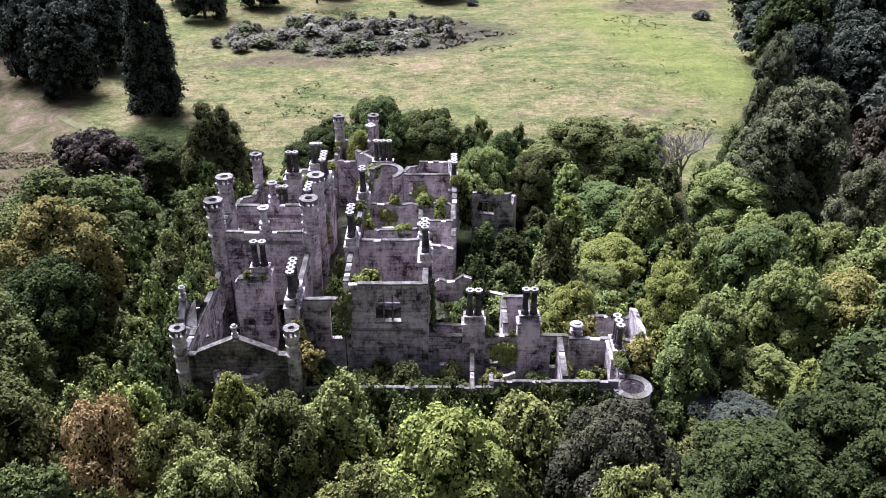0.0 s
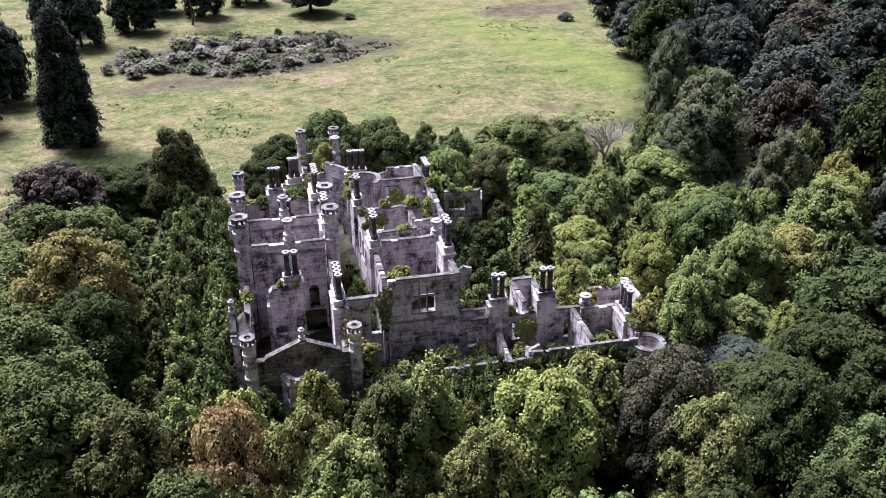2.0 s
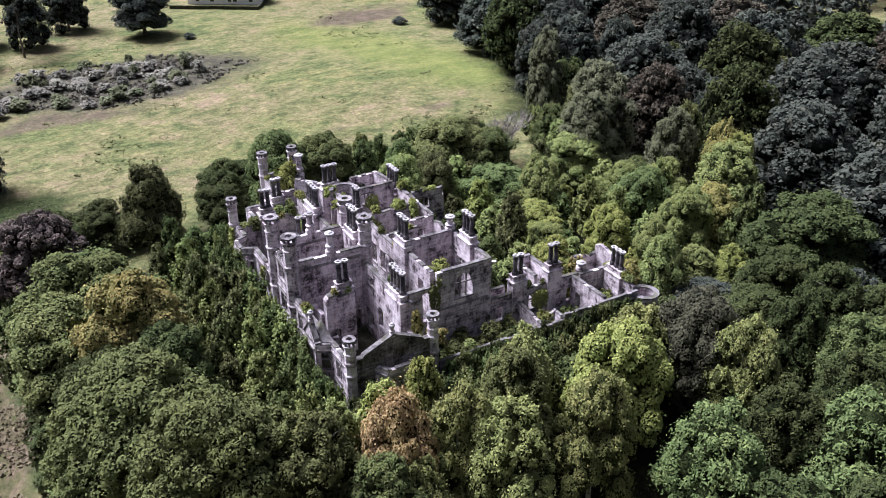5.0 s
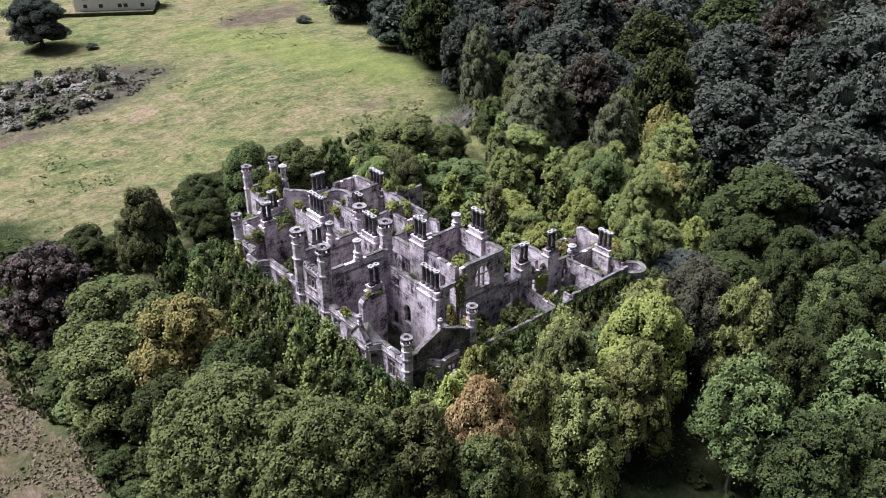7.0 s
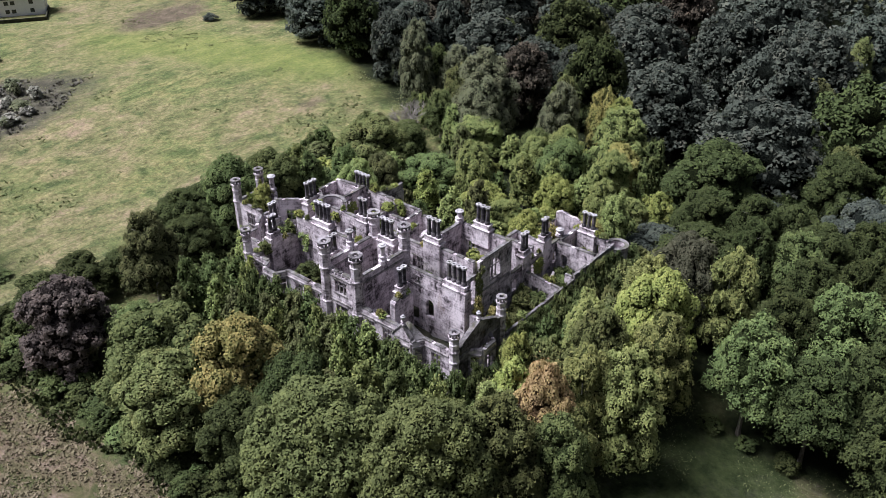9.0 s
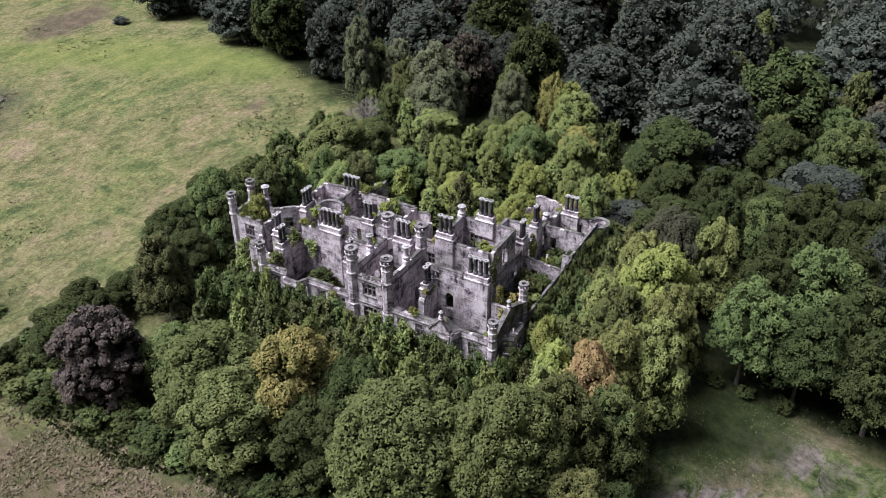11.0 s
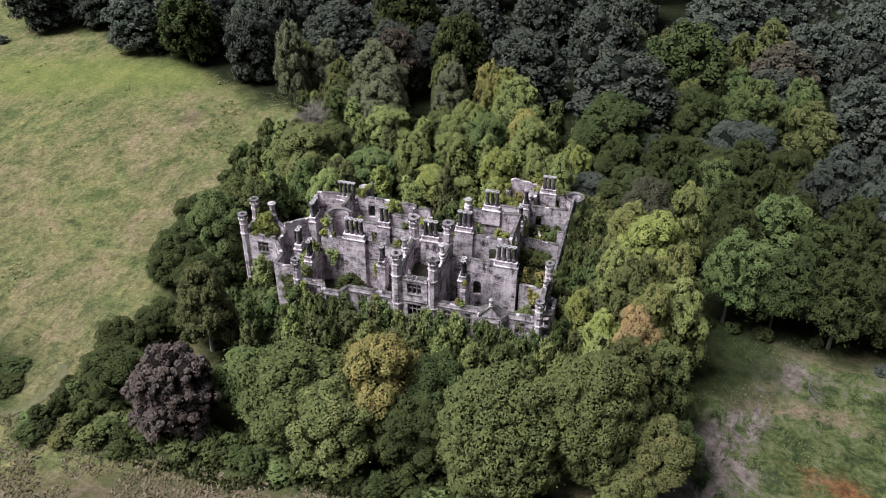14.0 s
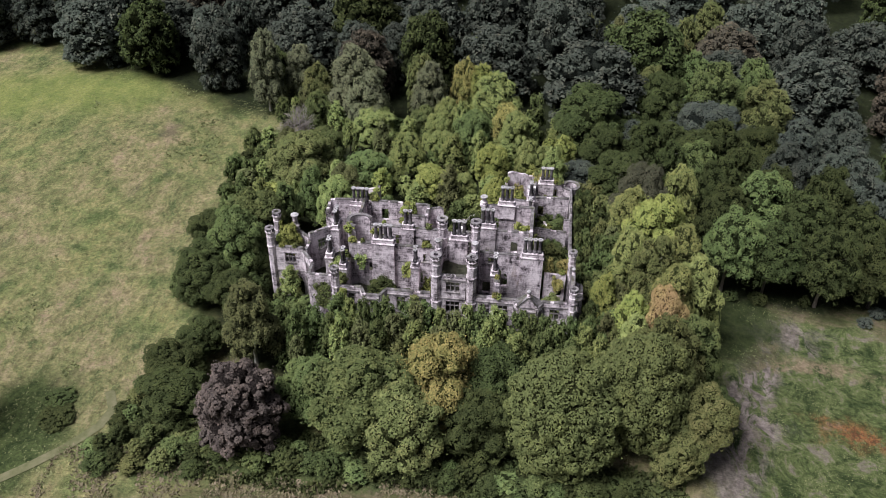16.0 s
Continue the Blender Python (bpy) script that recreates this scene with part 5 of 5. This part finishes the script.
on_wall("shrub", 1.0, 68.8, 2.2, 3.6, 2.2, "green")
on_wall("shrub", -11.0, 69.4, 2.4, 4.4, 2.2, "deep")
on_wall("young", 5.0, 69.6, 2.2, 4.2, 1.8, "yellow")
for x, y, h, r, tone in ((-10.2, 67.2, 4.6, 2.0, "green"), (-6.4, 71.0, 4.4, 1.9, "olive"), (-1.6, 67.4, 4.6, 2.2, "green"), (0.6, 71.2, 3.8, 1.7, "olive"), (4.4, 67.4, 4.0, 1.6, "deep"),
                         (7.6, 68.0, 3.6, 1.9, "green"), (9.6, 67.2, 3.2, 1.6, "deep"), (14.6, 70.2, 4.2, 1.7, "olive"), (-12.0, 71.2, 4.6, 1.5, "green")):
    on_wall("shrub", x, y, 2.2, h, r, tone)
on_wall("shrub", -17.0, 68.4, 3.4, 3.6, 2.0, "olive")
on_wall("shrub", -20.4, 70.4, 3.4, 2.6, 1.7, "green")
on_wall("young", 11.0, 75.4, 1.0, 8.6, 2.2, "yellow")
on_wall("young", 14.6, 75.8, 1.0, 7.8, 2.2, "gold")
on_wall("shrub", -5.0, 98.4, 4.6, 4.6, 2.6, "green")
on_wall("shrub", -5.6, 91.6, 4.6, 4.0, 2.4, "olive")
on_wall("young", -16.4, 114.0, 0.0, 8.6, 2.2, "bright")


# small plants rooted along the wall tops
for x0, y0, x1, y1, z, n in ((-9.3, 82, -9.3, 100, 13.4, 5), (-14.1, 89, -14.1, 103, 13.0, 4), (-8.6, 95.5, 0.6, 95.5, 11.7, 4), (-8.6, 88.8, -3.0, 88.8, 11.7, 3), (-22.6, 103.8, -14.6, 103.6, 10.1, 4), (1.4, 97, 1.4, 103, 11.3, 3),
                             (-23.4, 75, -23.4, 80.6, 10.9, 2), (-14.1, 66.4, -14.1, 69.6, 9.4, 2), (-20.8, 77.6, -17.6, 77.6, 11.8, 2), (17, 72.5, 20, 72.4, 7.8, 3), (14.2, 78.2, 19.2, 78.1, 7.0, 4), (4, 103.3, 8.6, 102.4, 9.6, 3),
                             (-14.5, 112, -14.5, 116.2, 11.1, 2), (-1.4, 73, 12.2, 73, 8.0, 4), (-12, 65.3, 3, 65.3, 8.0, 2), (16.6, 66.8, 16.6, 72, 8.2, 3)):
    for _ in range(n):
        q = trng.uniform(0, 1)
        on_wall("shrub", x0 + (x1 - x0) * q, y0 + (y1 - y0) * q, z, trng.uniform(0.6, 1.5), trng.uniform(0.4, 0.85), trng.choice(["yellow", "yellow", "bright", "olive", "gold"]))


def creeper(x, y, z, w, h, axis, side, tone, seed):
    """Climbing growth spread over a wall face; side is the way the face looks along the other axis."""
    rs = np.random.RandomState(seed)
    n = int(w * h * 60)
    u, v = rs.uniform(-1, 1, n), rs.uniform(-1, 1, n)
    lumps = np.array([noise.noise((a * w * 0.6 + seed, b * h * 0.5, 0.5)) for a, b in zip(u, v)])
    keep = (u * u * (1.3 - 0.5 * v) + v * v * 0.8 + lumps * 0.9) < 0.75
    u, v, lumps = u[keep], v[keep], lumps[keep]
    off = 0.08 + np.clip(0.35 - lumps * 0.5, 0.05, 0.7) * rs.uniform(0.1, 1.0, len(u))
    along, out = u * w / 2, off * side
    P = np.stack([along, out, v * h / 2] if axis == "x" else [out, along, v * h / 2], 1)
    N = rs.normal(0, 0.5, P.shape) + ([0, side, 0.5] if axis == "x" else [side, 0, 0.5])
    me = leaves_mesh("foliage", leaf_arrays(P, N, 0.3, rs, 0.7, 0.4))
    me.materials.append(LEAF[tone])
    ob = new("creeper")
    ob.matrix_basis = pose(x, y, z)
    tagged(ob, TONES[tone] + " creeper clinging to the ruined stone wall", "creeper", "creepers on the walls")
    local_part("foliage", me, ob)


creeper(-13.75, 68.2, 7.4, 2.6, 4.8, "y", 1, "gold", 1)
creeper(-14.5, 67.6, 8.0, 2.4, 3.4, "y", -1, "gold", 2)
creeper(-24.1, 102.6, 8.6, 3.0, 5.0, "y", -1, "yellow", 3)
creeper(-20.35, 107.0, 6.2, 3.8, 5.6, "y", -1, "green", 4)
creeper(-9.5, 72.2, 11.6, 1.8, 5.0, "x", -1, "olive", 5)
creeper(-11.9, 116.9, 10.0, 3.0, 4.4, "x", -1, "yellow", 7)
creeper(-23.85, 91.0, 9.2, 2.2, 4.2, "y", -1, "olive", 8)
creeper(-13.8, 92.0, 9.8, 3.4, 4.4, "y", 1, "olive", 9)
creeper(-8.9, 90.6, 11.2, 4.4, 3.4, "y", 1, "yellow", 10)
creeper(-1.3, 75.2, 10.0, 3.0, 6.0, "y", 1, "green", 11)
creeper(6.0, 72.6, 6.4, 3.0, 2.6, "x", -1, "yellow", 12)
creeper(11.8, 69.6, 5.8, 2.4, 3.0, "y", 1, "gold", 13)
creeper(17.0, 68.4, 6.6, 2.4, 3.0, "y", 1, "yellow", 14)
creeper(-14.5, 93.6, 8.4, 2.0, 3.6, "y", -1, "yellow", 15)
creeper(-14.5, 101.4, 9.6, 2.4, 3.6, "y", -1, "bright", 16)
creeper(-3.0, 103.2, 9.6, 2.4, 2.8, "x", -1, "yellow", 17)
creeper(-6.6, 95.1, 10.4, 3.0, 1.8, "x", -1, "yellow", 18)


# ---- the open ground ----
def bare_tree(x, y, h, r):
    """A leafless, pale, many-twigged tree."""
    rr = random.Random(31)
    ob = new("bare_tree")
    ob.matrix_basis = pose(x, y, ground_z(x, y))
    tagged(ob, "leafless pale grey tree at the field edge", "tree")
    g, tw = Geo(), Geo()

    def grow(p, d, length, rad, depth):
        q = p + d * length
        (g if depth < 2 else tw).tube(p, q, rad, rad * 0.6, 5 if depth < 3 else 3)
        if depth == 5:
            return
        for _ in range(5 if depth == 0 else 4 if depth < 3 else 3):
            e = (d + Vector((rr.uniform(-1, 1), rr.uniform(-1, 1), rr.uniform(-0.25, 0.5)))).normalized()
            grow(p + d * length * rr.uniform(0.6, 1.0), e, length * rr.uniform(0.6, 0.85), max(rad * 0.6, 0.03), depth + 1)

    grow(Vector((0, 0, -0.4)), Vector((0.05, 0, 1)), h * 0.32, 0.32, 0)
    local_part("trunk", g.mesh("trunk", DRY), ob)
    local_part("canopy", tw.mesh("canopy", DRY), ob, "dense pale leafless twigs")


bare_tree(36.6, 126.0, 12.0, 5.0)


def scatter(name, n, pick, size, material, label, seed, blades=3, keep=None, upright=0.8):
    """Tufts of a few blades each, one mass."""
    rs = np.random.RandomState(seed)
    Q = []
    while len(Q) < n:
        x, y = pick(rs)
        if keep is not None and not keep(x, y):
            continue
        s = size * rs.uniform(0.5, 1.5)
        z = ground_z(x, y)
        for _ in range(blades):
            a, lean = rs.uniform(0, 6.28), rs.uniform(0.1, 1.0) * (1.3 - upright)
            w = s * rs.uniform(0.25, 0.5)
            dx, dy = np.cos(a), np.sin(a)
            ox, oy = rs.normal(0, s * 0.3, 2)
            Q.append([[x + ox - dy * w, y + oy + dx * w, z - 0.05], [x + ox + dy * w, y + oy - dx * w, z - 0.05],
                      [x + ox + dx * s * lean + dy * w * 0.4, y + oy + dy * s * lean - dx * w * 0.4, z + s * upright], [x + ox + dx * s * lean - dy * w * 0.4, y + oy + dy * s * lean + dx * w * 0.4, z + s * upright]])
    me = leaves_mesh(name, np.array(Q))
    me.materials.append(material)
    return tagged(new(name, me), label, "grass" if "grass" in name else "undergrowth", kind="stuff")


def in_field(x, y):
    return y > 128 + 0.1 * abs(x) and x < wood_edge(y) + 2 and noise.noise((x * 0.09, y * 0.09, 7)) > -0.25


scatter("field_grass", 44000, lambda rs: (rs.uniform(-62, 80), 128 + 150 * rs.uniform(0, 1) ** 1.5), 0.32, TUFT, "rough tufted pasture grass in the field", 3, 2, in_field, 0.22)
scatter("straw_grass", 30000, lambda rs: (rs.uniform(-78, -50), rs.uniform(50, 140)), 0.42, STRAW, "dry straw-coloured meadow grass", 4, 2, lambda x, y: x < -53 + 4 * noise.noise((x * 0.1, y * 0.1, 1)) and noise.noise((x * 0.12, y * 0.2, 4)) > -0.2, 0.4)
scatter("belt_undergrowth", 9000, lambda rs: (rs.uniform(-59, -46), rs.uniform(48, 126)), 0.6, LEAF["deep"], "dark green weeds and nettles along the tree belt", 8, 3, lambda x, y: x > -55.5 + 4 * noise.noise((x * 0.1, y * 0.1, 1)) and noise.noise((x * 0.2, y * 0.2, 6)) > -0.3, 0.6)
scatter("field_weeds", 3500, lambda rs: (rs.uniform(-60, 70), 132 + 120 * rs.uniform(0, 1) ** 1.6), 0.5, LEAF["sage"], "patches of dark weeds in the pasture", 9, 3, lambda x, y: in_field(x, y) and noise.noise((x * 0.05, y * 0.09, 3)) + 0.5 * noise.noise((x * 0.2, y * 0.3, 3)) > 0.33, 0.35)
scatter("heath_undergrowth", 6000, lambda rs: (-18 + 34 * rs.uniform(-1, 1), 214 + 19 * rs.uniform(-1, 1)), 0.7, HEATHER, "dark bramble and grey scrub in the field", 5, 3,
        lambda x, y: ((x + 18) / 34) ** 2 + ((y - 214) / 19) ** 2 + 0.9 * noise.noise((x * 0.12, y * 0.12, 9)) < 0.75 and noise.noise((x * 0.3, y * 0.3, 5)) > -0.1, 0.4)
scatter("clearing_grass", 9000, lambda rs: (rs.uniform(-48, 2), rs.uniform(4, 46)), 0.2, TUFT, "weeds and grass on bare ground", 6, 2, lambda x, y: noise.noise((x * 0.15, y * 0.15, 2)) > 0.0, 0.25)
for i in range(70):
    a, q = trng.uniform(0, 6.28), trng.uniform(0, 1) ** 0.5
    tree("shrub", -22 - 8 * (i % 2) + 30 * q * math.cos(a), 213 + 15 * q * math.sin(a), trng.uniform(1.6, 3.6), trng.uniform(1.2, 2.6), trng.choice(["silver", "silver", "birch"]))
for x, y, h, r, tone in ((67, 231, 2.0, 2.4, "dark"), (8, 246, 1.6, 1.8, "dark"), (-48, 143, 1.2, 3.0, "deep"), (-44, 144, 1.0, 2.6, "deep"),
                         (-53, 134, 1.6, 2.4, "green"), (-24, 4, 1.2, 1.2, "green")):
    tree("shrub", x, y, h, r, tone)


def track():
    """A pale trodden track that bends through the grass."""
    g = Geo()
    line = [Vector(p) for p in ((-72, 158), (-64, 150), (-57, 142.5), (-52.8, 138.7), (-48.6, 135.8), (-45.0, 135.2), (-41.4, 137.2))]
    for i, p in enumerate(line):
        d = (line[min(i + 1, len(line) - 1)] - line[max(i - 1, 0)]).normalized()
        n = Vector((-d.y, d.x)) * 0.75
        for q in (p - n, p + n):
            g.v.append((q.x, q.y, ground_z(q.x, q.y) + 0.1))
    g.f = [(2 * i + 1, 2 * i, 2 * i + 2, 2 * i + 3) for i in range(len(line) - 1)]
    g.mi = [0] * len(g.f)
    tagged(new("track", g.mesh("track", TRACK)), "pale trodden track through grass", "path", kind="structure")


track()


def farm_house():
    """The white house beyond the field, with its garden wall."""
    a = math.atan2(-13.9, 21.1)
    ob = new("house")
    ob.matrix_basis = pose(30, 283.5, ground_z(30, 283), 0, 0, math.degrees(a))
    tagged(ob, "white rendered house with a dark slate roof beyond the field", "house")
    g = Geo()
    L, D, H = 12.4, 7.0, 5.2
    g.box(-L, 0, -0.5, L, D, H)
    body = local_part("wall", g.mesh("wall", RENDER), ob)
    r = Geo()
    sect = [(-0.5, H - 0.1), (D / 2, H + 3.2), (D + 0.5, H - 0.1), (D + 0.5, H + 0.12), (D / 2, H + 3.45), (-0.5, H + 0.12)]
    r.hull([(-L - 0.4, y, z) for y, z in sect], [(L + 0.4, y, z) for y, z in sect])
    local_part("roof", r.mesh("roof", SLATE), ob)
    for u in (-9.0, -4.2, 1.6, 3.4, 8.6):
        for z in (0.9, 3.4):
            w = Geo()
            w.box(u - 0.6, -0.06, z, u + 0.6, 0.05, z + 1.15)
            win = local_part("window", w.mesh("window", GLASS_AND_FLUE), body)
            f = Geo()
            f.box(u - 0.72, -0.12, z - 0.14, u + 0.72, -0.002, z - 0.02)
            local_part("sill", f.mesh("sill", RENDER), win)
    for u in (-9.0, 9.4):
        c = Geo()
        c.box(u - 0.5, D / 2 - 0.4, H + 2.6, u + 0.5, D / 2 + 0.4, H + 4.6)
        local_part("chimney", c.mesh("chimney", RENDER), ob)
    gw = Geo()
    gw.box(-16, -7.2, -0.6, 12.6, -6.9, 1.1)
    gw.box(12.603, -7.2, -0.6, 12.9, 6.0, 1.1)
    w2 = new("garden_wall", gw.mesh("garden_wall", RUBBLE))
    w2.matrix_basis = ob.matrix_basis.copy()
    tagged(w2, "low grey stone garden wall before the house", "wall")


farm_house()
